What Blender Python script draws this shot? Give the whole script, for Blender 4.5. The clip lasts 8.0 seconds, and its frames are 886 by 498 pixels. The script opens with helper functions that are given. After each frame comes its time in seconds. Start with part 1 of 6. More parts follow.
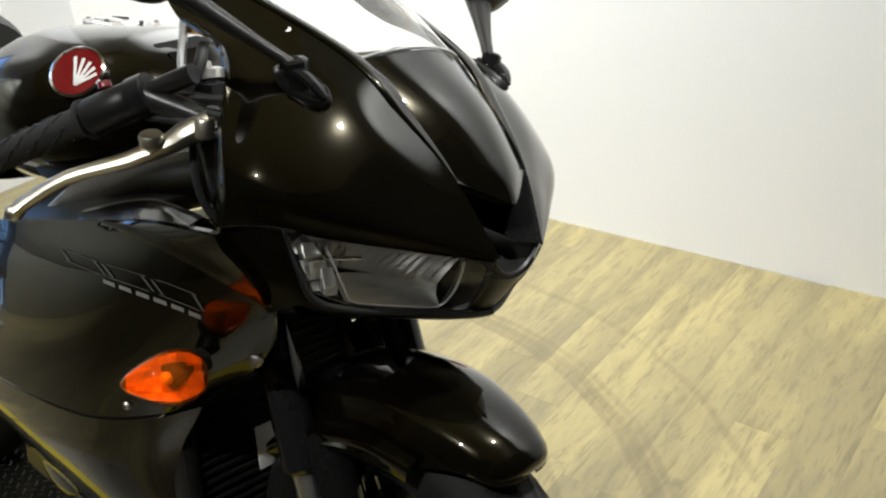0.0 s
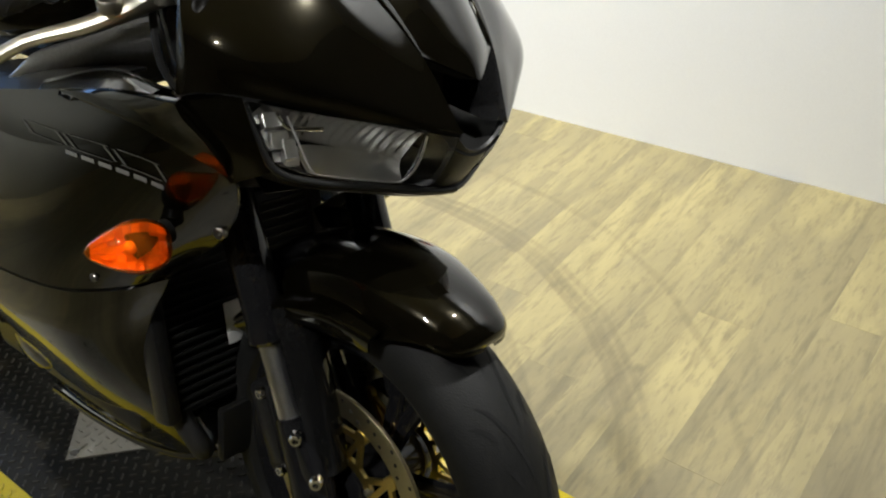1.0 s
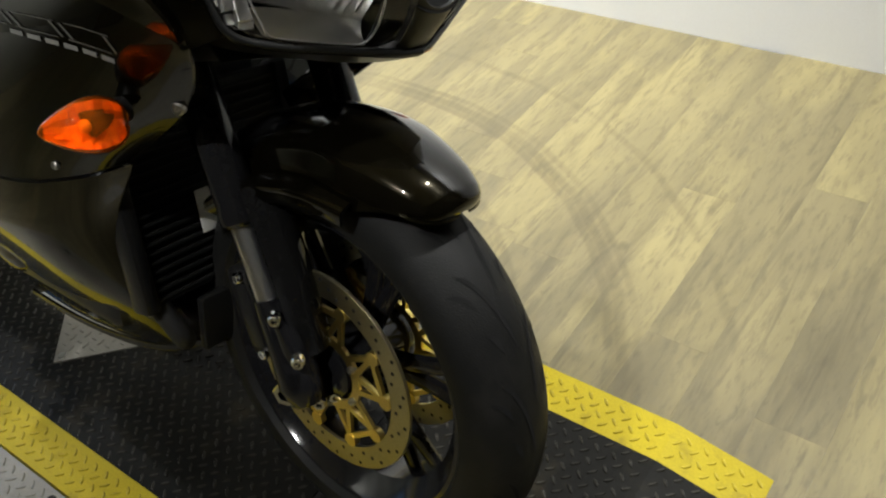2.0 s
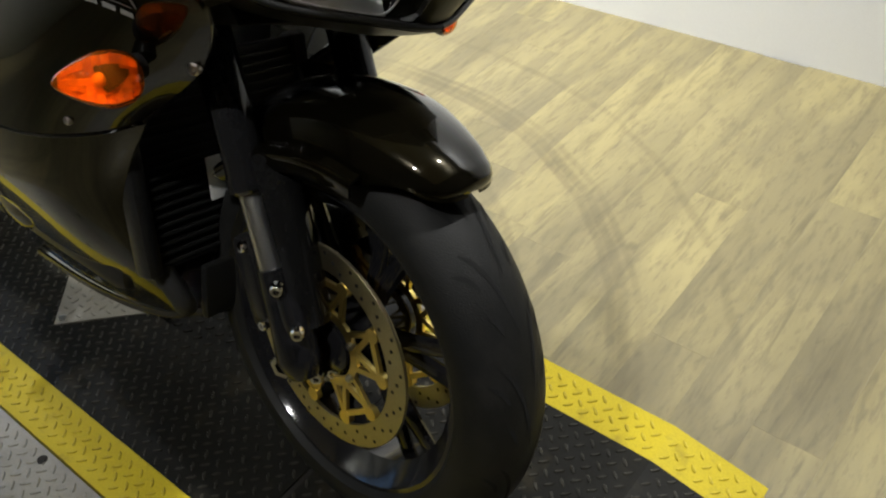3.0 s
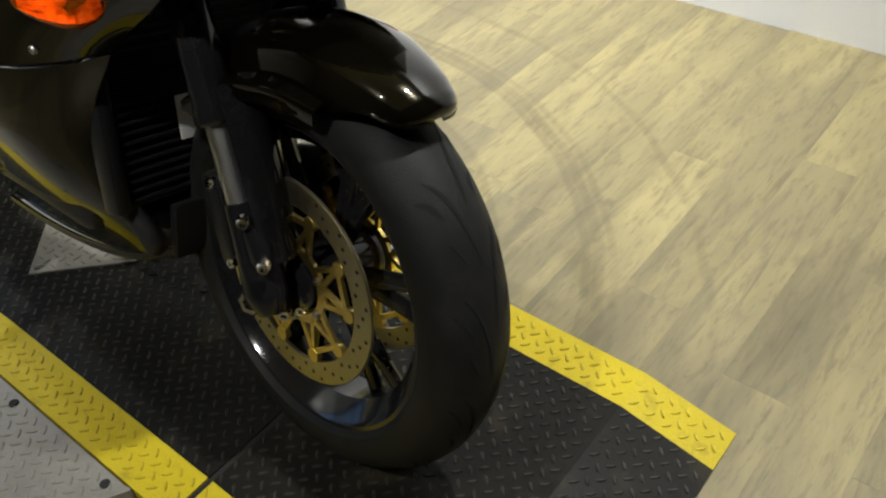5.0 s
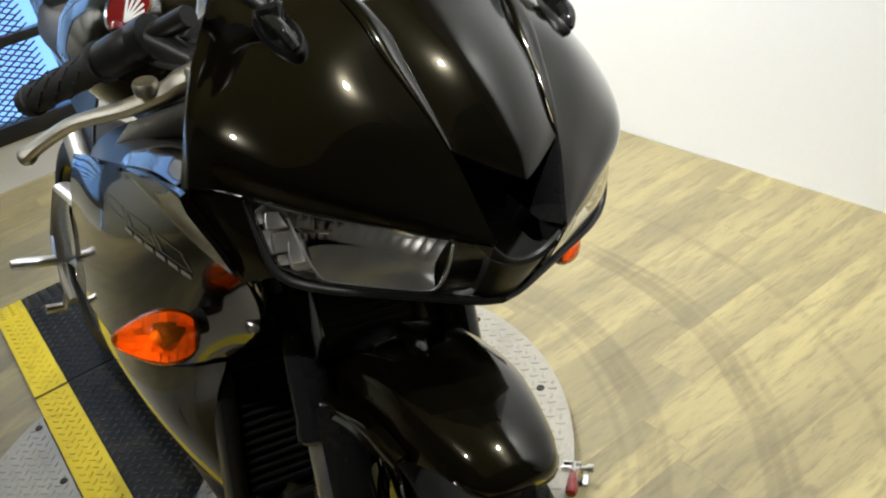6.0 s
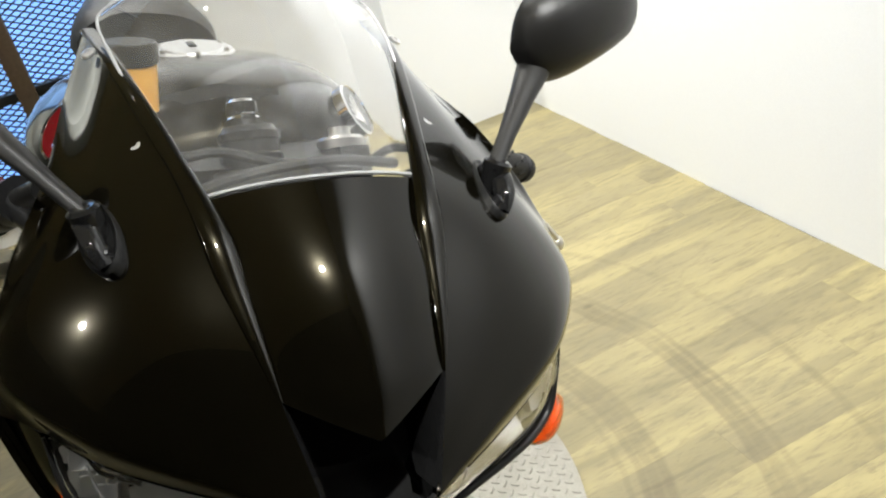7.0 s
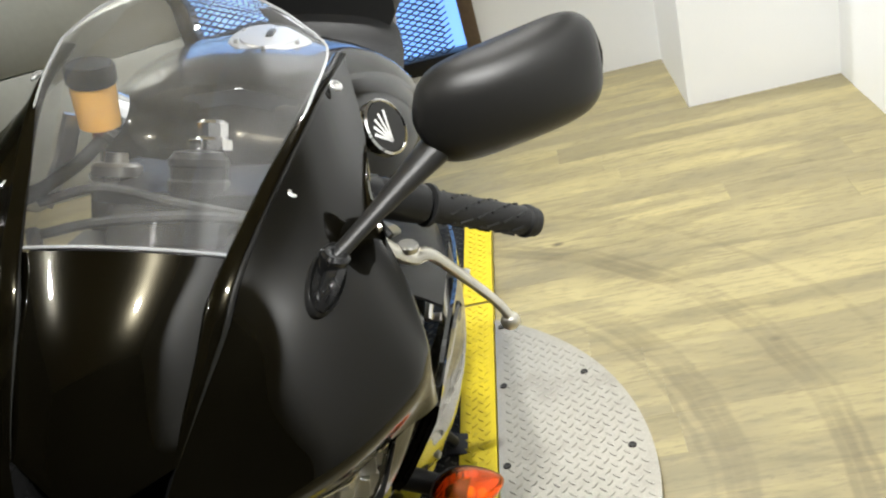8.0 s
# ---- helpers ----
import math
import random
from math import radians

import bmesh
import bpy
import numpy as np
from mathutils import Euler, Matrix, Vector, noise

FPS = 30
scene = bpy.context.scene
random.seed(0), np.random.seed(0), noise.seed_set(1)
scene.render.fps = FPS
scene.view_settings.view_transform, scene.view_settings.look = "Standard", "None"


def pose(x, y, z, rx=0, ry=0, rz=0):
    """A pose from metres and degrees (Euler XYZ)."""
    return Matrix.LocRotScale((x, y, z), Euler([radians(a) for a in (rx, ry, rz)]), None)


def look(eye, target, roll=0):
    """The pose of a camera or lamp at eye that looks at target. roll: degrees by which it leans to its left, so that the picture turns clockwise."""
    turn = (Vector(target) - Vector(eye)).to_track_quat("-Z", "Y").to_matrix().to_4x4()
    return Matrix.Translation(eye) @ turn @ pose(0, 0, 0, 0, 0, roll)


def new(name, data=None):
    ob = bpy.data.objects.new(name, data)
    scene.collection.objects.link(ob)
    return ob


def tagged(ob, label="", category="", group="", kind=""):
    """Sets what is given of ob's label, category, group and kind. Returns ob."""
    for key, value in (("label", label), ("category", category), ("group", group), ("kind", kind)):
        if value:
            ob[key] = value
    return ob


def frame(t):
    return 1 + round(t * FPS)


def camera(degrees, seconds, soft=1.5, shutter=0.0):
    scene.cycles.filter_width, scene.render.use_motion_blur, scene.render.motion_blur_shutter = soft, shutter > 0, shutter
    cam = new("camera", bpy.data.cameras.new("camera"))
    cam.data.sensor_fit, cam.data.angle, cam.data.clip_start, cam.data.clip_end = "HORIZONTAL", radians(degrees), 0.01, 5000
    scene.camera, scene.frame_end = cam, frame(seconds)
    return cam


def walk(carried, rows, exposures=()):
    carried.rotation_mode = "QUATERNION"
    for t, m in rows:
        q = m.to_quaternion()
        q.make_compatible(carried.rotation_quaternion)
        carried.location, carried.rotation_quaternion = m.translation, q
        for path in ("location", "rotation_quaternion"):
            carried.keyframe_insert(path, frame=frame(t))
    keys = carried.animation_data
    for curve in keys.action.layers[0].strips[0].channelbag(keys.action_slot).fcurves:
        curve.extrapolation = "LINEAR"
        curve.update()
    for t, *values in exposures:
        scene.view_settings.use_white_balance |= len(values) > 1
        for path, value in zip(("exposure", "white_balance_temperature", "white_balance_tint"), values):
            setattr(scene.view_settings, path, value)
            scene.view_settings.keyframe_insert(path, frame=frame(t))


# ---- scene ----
cam = camera(54.2, 8.0, soft=2.2)
PATH = [
    (0, (0.646, -0.467, 1.265), (-0.522, 0.842, 0.304), -7.3),
    (0.5, (0.670, -0.501, 1.275), (-0.475, 0.766, 0.234), -4.1),
    (0.7, (0.674, -0.488, 1.264), (-0.325, 0.598, 0.332), -4.4),
    (1, (0.674, -0.471, 1.243), (-0.402, 0.755, 0.085), -6.0),
    (1.5, (0.678, -0.469, 1.206), (-0.375, 0.666, -0.060), -8.9),
    (2, (0.693, -0.468, 1.188), (-0.303, 0.654, -0.135), -8.9),
    (2.2, (0.697, -0.466, 1.179), (-0.276, 0.655, -0.161), -8.0),
    (3.5, (0.699, -0.490, 1.156), (-0.333, 0.605, -0.161), -3.8),
    (4, (0.711, -0.503, 1.125), (-0.277, 0.589, -0.227), -1.0),
    (4.2, (0.721, -0.505, 1.111), (-0.223, 0.582, -0.277), -0.2),
    (5.3, (0.751, -0.469, 1.120), (-0.337, 0.601, -0.173), -9.2),
    (5.5, (0.738, -0.404, 1.156), (-0.575, 0.575, 0.009), -14.5),
    (5.7, (0.723, -0.302, 1.180), (-0.694, 0.617, 0.110), -12.8),
    (6, (0.714, -0.199, 1.216), (-0.777, 0.640, 0.180), -12.7),
    (6.2, (0.720, -0.154, 1.235), (-0.825, 0.651, 0.254), -14.9),
    (6.3, (0.731, -0.131, 1.243), (-0.618, 0.619, 0.429), -14.2),
    (6.5, (0.738, -0.076, 1.247), (-0.832, 0.773, 0.344), -15.2),
    (6.7, (0.717, 0.020, 1.242), (-0.878, 0.760, 0.288), -14.3),
    (6.8, (0.685, 0.067, 1.247), (-0.722, 0.648, 0.388), -12.4),
    (7, (0.633, 0.153, 1.262), (-1.026, 0.680, 0.278), -14.4),
    (7.2, (0.614, 0.233, 1.261), (-0.831, 0.671, 0.394), -17.7),
    (7.5, (0.590, 0.348, 1.257), (-1.155, 0.484, 0.290), -17.9),
    (7.6, (0.596, 0.407, 1.262), (-1.181, 0.383, 0.349), -18.1),
    (7.8, (0.602, 0.542, 1.280), (-1.144, 0.342, 0.336), -17.4),
    (7.9, (0.601, 0.594, 1.273), (-1.123, 0.309, 0.317), -17.5),
    (8, (0.592, 0.637, 1.265), (-1.128, 0.323, 0.294), -16.9),
]
EXPOSURE = [(0.0, -0.12), (2.0, -0.2), (4.0, -0.22), (6.5, -0.14), (8.0, -0.27)]
walk(cam, [(t, look(eye, target, roll)) for t, eye, target, roll in PATH], EXPOSURE)

# All plans below are drawn in units of U metres.
U = 0.92

# ---- light ----
world = bpy.data.worlds.new("world")
scene.world = world
world.use_nodes = True
sky = world.node_tree.nodes.new("ShaderNodeTexSky")
sky.sky_type, sky.sun_disc = "NISHITA", False
sky.sun_elevation, sky.sun_rotation = radians(40), radians(200)
world.node_tree.links.new(sky.outputs[0], world.node_tree.nodes["Background"].inputs[0])
world.node_tree.nodes["Background"].inputs[1].default_value = 0.1

# ceiling spots: place, what they are aimed at, power
LAMPS = [
    ((1.0, 0.95), (0.2, 1.65, 0.9), 575.0, 88),
    ((0.30, -2.0), (-0.42, -0.22, 0.0), 265.0, 45),
    ((-1.8, 0.6), (-1.5, 1.6, 0.6), 560.0, 76),
    ((-2.8, 0.1), (-2.3, 1.25, 0.2), 400.0, 74),
    # extra spot, added only to brighten the sectional door
    ((-2.45, -1.5), (-3.2, -1.3, 1.9), 560.0, 52),
]
LAMP_Z = 3.8
for (x, y), (ax, ay, az), power, cone in LAMPS:
    data = bpy.data.lights.new("ceiling_spot", "SPOT")
    data.spot_size, data.spot_blend, data.shadow_soft_size = radians(cone), 0.9, 0.05
    data.energy, data.color = power, (1.0, 1.0, 0.975)
    new("ceiling_spot_lamp", data).matrix_world = look((x * U, y * U, LAMP_Z * U - 0.12), (ax * U, ay * U, az * U))
data = bpy.data.lights.new("window_daylight", "AREA")
data.shape, data.size, data.size_y = "RECTANGLE", 1.0, 1.6
data.energy, data.color = 2.0, (0.62, 0.8, 1.0)
new("window_daylight", data).matrix_world = look((-3.22 * U, -0.19 * U, 1.2 * U), (0, -0.19 * U, 0.9 * U))


# ---- materials ----
def material(name, color, rough=0.5, metal=0.0, coat=0.0, var=0.25, scale=30.0, bump=0.0, fine=None, transmission=0.0, ior=1.45, spec=0.5, rough_var=0.0, by_object=0.0):
    mat = bpy.data.materials.new(name)
    mat.use_nodes = True
    nt = mat.node_tree
    p = nt.nodes["Principled BSDF"]
    p.inputs["Roughness"].default_value = rough
    p.inputs["Metallic"].default_value = metal
    p.inputs["Coat Weight"].default_value = coat
    p.inputs["Coat Roughness"].default_value = 0.02
    p.inputs["Transmission Weight"].default_value = transmission
    p.inputs["IOR"].default_value = ior
    p.inputs["Specular IOR Level"].default_value = spec
    co = nt.nodes.new("ShaderNodeTexCoord")
    big = nt.nodes.new("ShaderNodeTexNoise")
    big.inputs["Scale"].default_value, big.inputs["Detail"].default_value = scale * 0.15, 4
    small = nt.nodes.new("ShaderNodeTexNoise")
    small.inputs["Scale"].default_value, small.inputs["Detail"].default_value = fine or scale * 6, 3
    nt.links.new(co.outputs["Object"], big.inputs["Vector"])
    nt.links.new(co.outputs["Object"], small.inputs["Vector"])
    add = nt.nodes.new("ShaderNodeMath")
    add.operation = "ADD"
    nt.links.new(big.outputs["Fac"], add.inputs[0])
    nt.links.new(small.outputs["Fac"], add.inputs[1])
    ramp = nt.nodes.new("ShaderNodeMapRange")
    ramp.inputs["From Min"].default_value, ramp.inputs["From Max"].default_value = 0.6, 1.4
    ramp.inputs["To Min"].default_value, ramp.inputs["To Max"].default_value = 1 - var, 1 + var
    nt.links.new(add.outputs[0], ramp.inputs["Value"])
    mul = nt.nodes.new("ShaderNodeVectorMath")
    mul.operation = "SCALE"
    mul.inputs[0].default_value = color
    nt.links.new(ramp.outputs[0], mul.inputs["Scale"])
    nt.links.new(mul.outputs[0], p.inputs["Base Color"])
    if rough_var:
        rr = nt.nodes.new("ShaderNodeMapRange")
        rr.inputs["From Min"].default_value, rr.inputs["From Max"].default_value = 0.3, 0.7
        rr.inputs["To Min"].default_value, rr.inputs["To Max"].default_value = max(0.02, rough - rough_var), rough + rough_var
        nt.links.new(big.outputs["Fac"], rr.inputs["Value"])
        nt.links.new(rr.outputs[0], p.inputs["Roughness"])
    if bump:
        b = nt.nodes.new("ShaderNodeBump")
        b.inputs["Strength"].default_value, b.inputs["Distance"].default_value = bump, 0.002
        nt.links.new(small.outputs["Fac"], b.inputs["Height"])
        nt.links.new(b.outputs[0], p.inputs["Normal"])
    return mat


def glow(name, color, strength):
    mat = bpy.data.materials.new(name)
    mat.use_nodes = True
    p = mat.node_tree.nodes["Principled BSDF"]
    p.inputs["Base Color"].default_value = (*color, 1)
    p.inputs["Emission Color"].default_value = (*color, 1)
    p.inputs["Emission Strength"].default_value = strength
    return mat


PAINT = material("black_metallic_paint", (0.0055, 0.0046, 0.0022), 0.19, metal=0.6, coat=1.0, spec=0.08, var=0.2, scale=8, fine=1400)
PAINT.node_tree.nodes["Principled BSDF"].inputs["Coat IOR"].default_value = 1.4
PLASTIC = material("black_satin_plastic", (0.013, 0.013, 0.0125), 0.36, spec=0.33, var=0.3, scale=20, bump=0.12, fine=700)
MIRROR_BLACK = material("black_textured_plastic", (0.016, 0.0155, 0.0145), 0.38, var=0.2, scale=20, bump=0.15, fine=900)
DARK = material("dark_metal", (0.016, 0.016, 0.0165), 0.3, metal=0.1, spec=0.35, var=0.35, scale=30, bump=0.1)
RUBBER = material("tyre_rubber", (0.0105, 0.0107, 0.0102), 0.55, spec=0.25, var=0.3, scale=25, bump=0.3, fine=500, rough_var=0.1)
GRIP = material("grip_rubber", (0.018, 0.018, 0.018), 0.6, var=0.3, scale=40, bump=0.3, fine=600)
CHROME = material("chrome", (0.75, 0.75, 0.75), 0.08, metal=1.0, var=0.06, scale=20, rough_var=0.03)
STEEL = material("steel", (0.5, 0.49, 0.46), 0.28, metal=1.0, var=0.15, scale=60, bump=0.1)
ALU = material("cast_aluminium", (0.55, 0.55, 0.55), 0.35, metal=1.0, var=0.18, scale=40, bump=0.15)
LEVER = material("satin_champagne_aluminium", (0.72, 0.69, 0.6), 0.38, metal=1.0, var=0.1, scale=40, bump=0.08)
STANCHION = material("ground_steel_tube", (0.92, 0.93, 0.95), 0.3, metal=1.0, var=0.05, scale=60)
GOLD = material("gold_anodised_aluminium", (0.8, 0.62, 0.2), 0.34, metal=1.0, var=0.12, scale=60)
DISC = material("brake_disc_steel", (0.46, 0.42, 0.28), 0.36, metal=1.0, var=0.2, scale=80, bump=0.1)
MATT_BLACK = material("matt_black_duct", (0.011, 0.011, 0.0105), 0.85, var=0.3, scale=30, spec=0.2)
GLOSS_BLACK = material("gloss_black_plastic", (0.012, 0.012, 0.012), 0.06, spec=0.5, var=0.2, scale=20)
CLEAR = material("clear_polycarbonate", (1, 1, 1), 0.01, transmission=1.0, ior=1.42, var=0.0)
def hazed(mat, much):
    """Mixes a thin whitish haze into a clear sheet, standing in for the white wall's reflection."""
    nt = mat.node_tree
    veil = nt.nodes.new("ShaderNodeBsdfDiffuse")
    veil.inputs["Color"].default_value = (0.8, 0.8, 0.78, 1)
    n = nt.nodes.new("ShaderNodeTexNoise")
    n.inputs["Scale"].default_value, n.inputs["Detail"].default_value = 6.0, 6
    m = nt.nodes.new("ShaderNodeMapRange")
    m.inputs["From Min"].default_value, m.inputs["From Max"].default_value = 0.3, 0.75
    m.inputs["To Min"].default_value, m.inputs["To Max"].default_value = much * 0.5, much * 1.5
    mix = nt.nodes.new("ShaderNodeMixShader")
    nt.links.new(n.outputs["Fac"], m.inputs["Value"])
    nt.links.new(m.outputs[0], mix.inputs[0])
    nt.links.new(nt.nodes["Principled BSDF"].outputs[0], mix.inputs[1])
    nt.links.new(veil.outputs[0], mix.inputs[2])
    nt.links.new(mix.outputs[0], nt.nodes["Material Output"].inputs["Surface"])


hazed(CLEAR, 0.036)
SCREEN_EDGE = material("frosted_screen_edge", (0.6, 0.61, 0.61), 0.25, transmission=0.35, ior=1.4, var=0.05)
LENS = material("clear_lens", (1, 1, 1), 0.01, transmission=1.0, ior=1.3, var=0.0)
AMBER = material("amber_lens", (0.86, 0.25, 0.02), 0.03, transmission=0.92, ior=1.42, var=0.3, scale=90)
AMBER_CORE = material("amber_reflector", (0.72, 0.26, 0.03), 0.5, metal=0.1, var=0.9, scale=140)
BULB = material("amber_bulb", (0.95, 0.55, 0.10), 0.2, var=0.1, scale=60)
FLUID = material("brake_fluid", (0.82, 0.42, 0.07), 0.22, var=0.1, scale=30)
RED = material("red_enamel", (0.14, 0.006, 0.008), 0.2, coat=0.6, var=0.2, scale=50)
WHITE_MARK = material("silver_white_mark", (0.75, 0.75, 0.73), 0.3, var=0.1, scale=50)
LETTER = material("pale_grey_decal", (0.2, 0.195, 0.18), 0.4, var=0.2, scale=50)
DECAL = material("grey_decal", (0.085, 0.083, 0.075), 0.4, var=0.3, scale=50)
RED_REFLECTOR = material("red_reflector", (0.25, 0.01, 0.01), 0.2, var=0.3, scale=60)
SEAT_VINYL = material("seat_vinyl", (0.018, 0.018, 0.018), 0.5, var=0.2, scale=40, bump=0.3, fine=500)
RIM = material("black_gloss_wheel", (0.011, 0.011, 0.012), 0.12, spec=0.5, coat=0.0, var=0.2, scale=20)
FACET = material("satin_silver_facet", (0.7, 0.7, 0.68), 0.34, metal=1.0, var=0.06, scale=60)
REFLECTOR = material("silvered_reflector", (0.88, 0.87, 0.85), 0.16, metal=1.0, var=0.15, scale=40)
CAP = material("filler_cap_silver", (0.7, 0.7, 0.69), 0.3, metal=0.8, var=0.12, scale=40)
WALL = material("white_wall_paint", (0.865, 0.88, 0.895), 0.55, var=0.03, scale=3, bump=0.05, fine=300)
CEILING = material("ceiling_paint", (0.48, 0.385, 0.18), 0.7, var=0.05, scale=4)
DARK_WALL = material("dark_brown_wall", (0.1, 0.085, 0.05), 0.6, var=0.15, scale=4)
FRONT_WALL = material("charcoal_wall", (0.035, 0.031, 0.024), 0.6, var=0.15, scale=4)
GREY_DOOR = material("grey_green_panel", (0.5, 0.51, 0.46), 0.5, var=0.06, scale=5)
PLATE_BLACK = material("black_painted_plate", (0.0085, 0.0082, 0.0066), 0.46, spec=0.15, var=0.45, scale=18, bump=0.25, fine=260, rough_var=0.12)
LUG_BLACK = material("worn_black_lug", (0.04, 0.038, 0.03), 0.3, metal=0.3, var=0.8, scale=30, bump=0.2, fine=260)
LUG_YELLOW = material("worn_yellow_lug", (0.47, 0.37, 0.018), 0.45, var=0.3, scale=30)
LUG_SILVER = material("worn_silver_lug", (0.26, 0.247, 0.21), 0.5, metal=0.25, var=0.2, scale=30)
PLATE_YELLOW = material("yellow_painted_plate", (0.52, 0.41, 0.015), 0.5, spec=0.3, var=0.16, scale=16, bump=0.2, fine=260, rough_var=0.08)
PLATE_SILVER = material("bare_aluminium_plate", (0.29, 0.275, 0.235), 0.45, metal=0.5, var=0.16, scale=12, bump=0.2, fine=240, rough_var=0.08)


def soiled(mat, color, scale, lo, hi, much):
    """Dirt in patches over a material's colour."""
    nt = mat.node_tree
    p = nt.nodes["Principled BSDF"]
    was = p.inputs["Base Color"].links[0].from_socket
    geo = nt.nodes.new("ShaderNodeNewGeometry")
    n = nt.nodes.new("ShaderNodeTexNoise")
    n.inputs["Scale"].default_value, n.inputs["Detail"].default_value, n.inputs["Roughness"].default_value = scale, 8, 0.65
    nt.links.new(geo.outputs["Position"], n.inputs["Vector"])
    m = nt.nodes.new("ShaderNodeMapRange")
    for key, v in zip(("From Min", "From Max", "To Min", "To Max"), (lo, hi, 0, much)):
        m.inputs[key].default_value = v
    nt.links.new(n.outputs["Fac"], m.inputs["Value"])
    mix = nt.nodes.new("ShaderNodeMix")
    mix.data_type = "RGBA"
    nt.links.new(m.outputs[0], mix.inputs["Factor"])
    nt.links.new(was, mix.inputs["A"])
    mix.inputs["B"].default_value = (*color, 1)
    nt.links.new(mix.outputs["Result"], p.inputs["Base Color"])


soiled(PLATE_BLACK, (0.06, 0.05, 0.028), 9.0, 0.54, 0.75, 0.6)
soiled(PLATE_SILVER, (0.12, 0.11, 0.095), 9.0, 0.5, 0.8, 0.55)
soiled(PLATE_YELLOW, (0.12, 0.09, 0.02), 22.0, 0.56, 0.8, 0.7)
soiled(RUBBER, (0.03, 0.028, 0.025), 14.0, 0.5, 0.8, 0.6)
GROOVE_SHADE = material("painted_groove_shade", (0.003, 0.003, 0.003), 0.9, var=0.1)
DIRT_AND_SHADE = material("seam_dirt_and_hole_shade", (0.012, 0.011, 0.009), 0.7, var=0.2)
POST = material("brown_steel_post", (0.13, 0.09, 0.06), 0.5, var=0.2, scale=10)
MESH = material("dark_expanded_metal", (0.06, 0.07, 0.09), 0.5, metal=0.3, var=0.2, scale=20)
DAY = glow("daylight_backdrop", (0.27, 0.54, 1.0), 1.3)


def wood(name):
    mat = bpy.data.materials.new(name)
    mat.use_nodes = True
    nt = mat.node_tree
    L = nt.links.new
    p = nt.nodes["Principled BSDF"]
    geo = nt.nodes.new("ShaderNodeNewGeometry")
    info = nt.nodes.new("ShaderNodeObjectInfo")
    jump = nt.nodes.new("ShaderNodeVectorMath")
    jump.operation = "SCALE"
    jump.inputs[0].default_value = (7.0, 13.0, 3.0)
    L(info.outputs["Random"], jump.inputs["Scale"])
    at = nt.nodes.new("ShaderNodeVectorMath")
    L(geo.outputs["Position"], at.inputs[0])
    L(jump.outputs[0], at.inputs[1])
    stretch = nt.nodes.new("ShaderNodeMapping")
    stretch.inputs["Scale"].default_value = (1.0, 0.2, 1.0)
    L(at.outputs[0], stretch.inputs["Vector"])

    def noise_at(scale, detail, src, distort=0.0):
        n = nt.nodes.new("ShaderNodeTexNoise")
        n.inputs["Scale"].default_value, n.inputs["Detail"].default_value, n.inputs["Distortion"].default_value = scale, detail, distort
        n.inputs["Roughness"].default_value = 0.62
        L(src, n.inputs["Vector"])
        return n

    streak = noise_at(8, 10, stretch.outputs[0], 0.5)
    grain = noise_at(90, 4, stretch.outputs[0])
    cloud = noise_at(2.2, 4, at.outputs[0], 0.4)
    knots = nt.nodes.new("ShaderNodeTexVoronoi")
    knots.inputs["Scale"].default_value = 4.0
    knot_at = nt.nodes.new("ShaderNodeMapping")
    knot_at.inputs["Scale"].default_value = (1.0, 0.62, 1.0)
    L(at.outputs[0], knot_at.inputs["Vector"])
    L(knot_at.outputs[0], knots.inputs["Vector"])

    def mapped(value, a, b, c, d):
        m = nt.nodes.new("ShaderNodeMapRange")
        for key, v in zip(("From Min", "From Max", "To Min", "To Max"), (a, b, c, d)):
            m.inputs[key].default_value = v
        L(value, m.inputs["Value"])
        return m.outputs[0]

    def blend(fac, a, b):
        m = nt.nodes.new("ShaderNodeMix")
        m.data_type = "RGBA"
        L(fac, m.inputs["Factor"])
        for socket, v in ((m.inputs["A"], a), (m.inputs["B"], b)):
            if isinstance(v, tuple):
                socket.default_value = (*v, 1)
            else:
                L(v, socket)
        return m.outputs["Result"]

    base = blend(mapped(streak.outputs["Fac"], 0.36, 0.60, 0, 1), (0.21, 0.178, 0.090), (0.332, 0.281, 0.130))
    worn_at = nt.nodes.new("ShaderNodeMapping")
    worn_at.inputs["Scale"].default_value = (1.0, 0.17, 1.0)
    L(at.outputs[0], worn_at.inputs["Vector"])
    worn = noise_at(6.0, 12, worn_at.outputs[0], 0.3)
    base = blend(mapped(worn.outputs["Fac"], 0.50, 0.57, 0, 0.55), base, (0.15, 0.13, 0.073))
    base = blend(mapped(cloud.outputs["Fac"], 0.42, 0.68, 0, 0.45), base, (0.18, 0.155, 0.09))
    base = blend(mapped(info.outputs["Random"], 0.2, 1, 0, 0.35), base, (0.19, 0.164, 0.096))
    base = blend(mapped(grain.outputs["Fac"], 0.50, 0.66, 0, 0.42), base, (0.12, 0.1, 0.06))
    stroke_at = nt.nodes.new("ShaderNodeMapping")
    stroke_at.inputs["Scale"].default_value = (1.0, 0.09, 1.0)
    L(at.outputs[0], stroke_at.inputs["Vector"])
    stroke = noise_at(30, 4, stroke_at.outputs[0], 0.8)
    base = blend(mapped(stroke.outputs["Fac"], 0.55, 0.70, 0, 0.46), base, (0.1, 0.083, 0.046))
    base = blend(mapped(knots.outputs["Distance"], 0.016, 0.06, 0.85, 0), base, (0.06, 0.045, 0.025))
    nick = noise_at(60, 3, stretch.outputs[0], 2.0)
    base = blend(mapped(nick.outputs["Fac"], 0.62, 0.72, 0, 0.30), base, (0.09, 0.074, 0.042))
    # scuffs left by tyres, rings round the turntable
    ring = nt.nodes.new("ShaderNodeVectorMath")
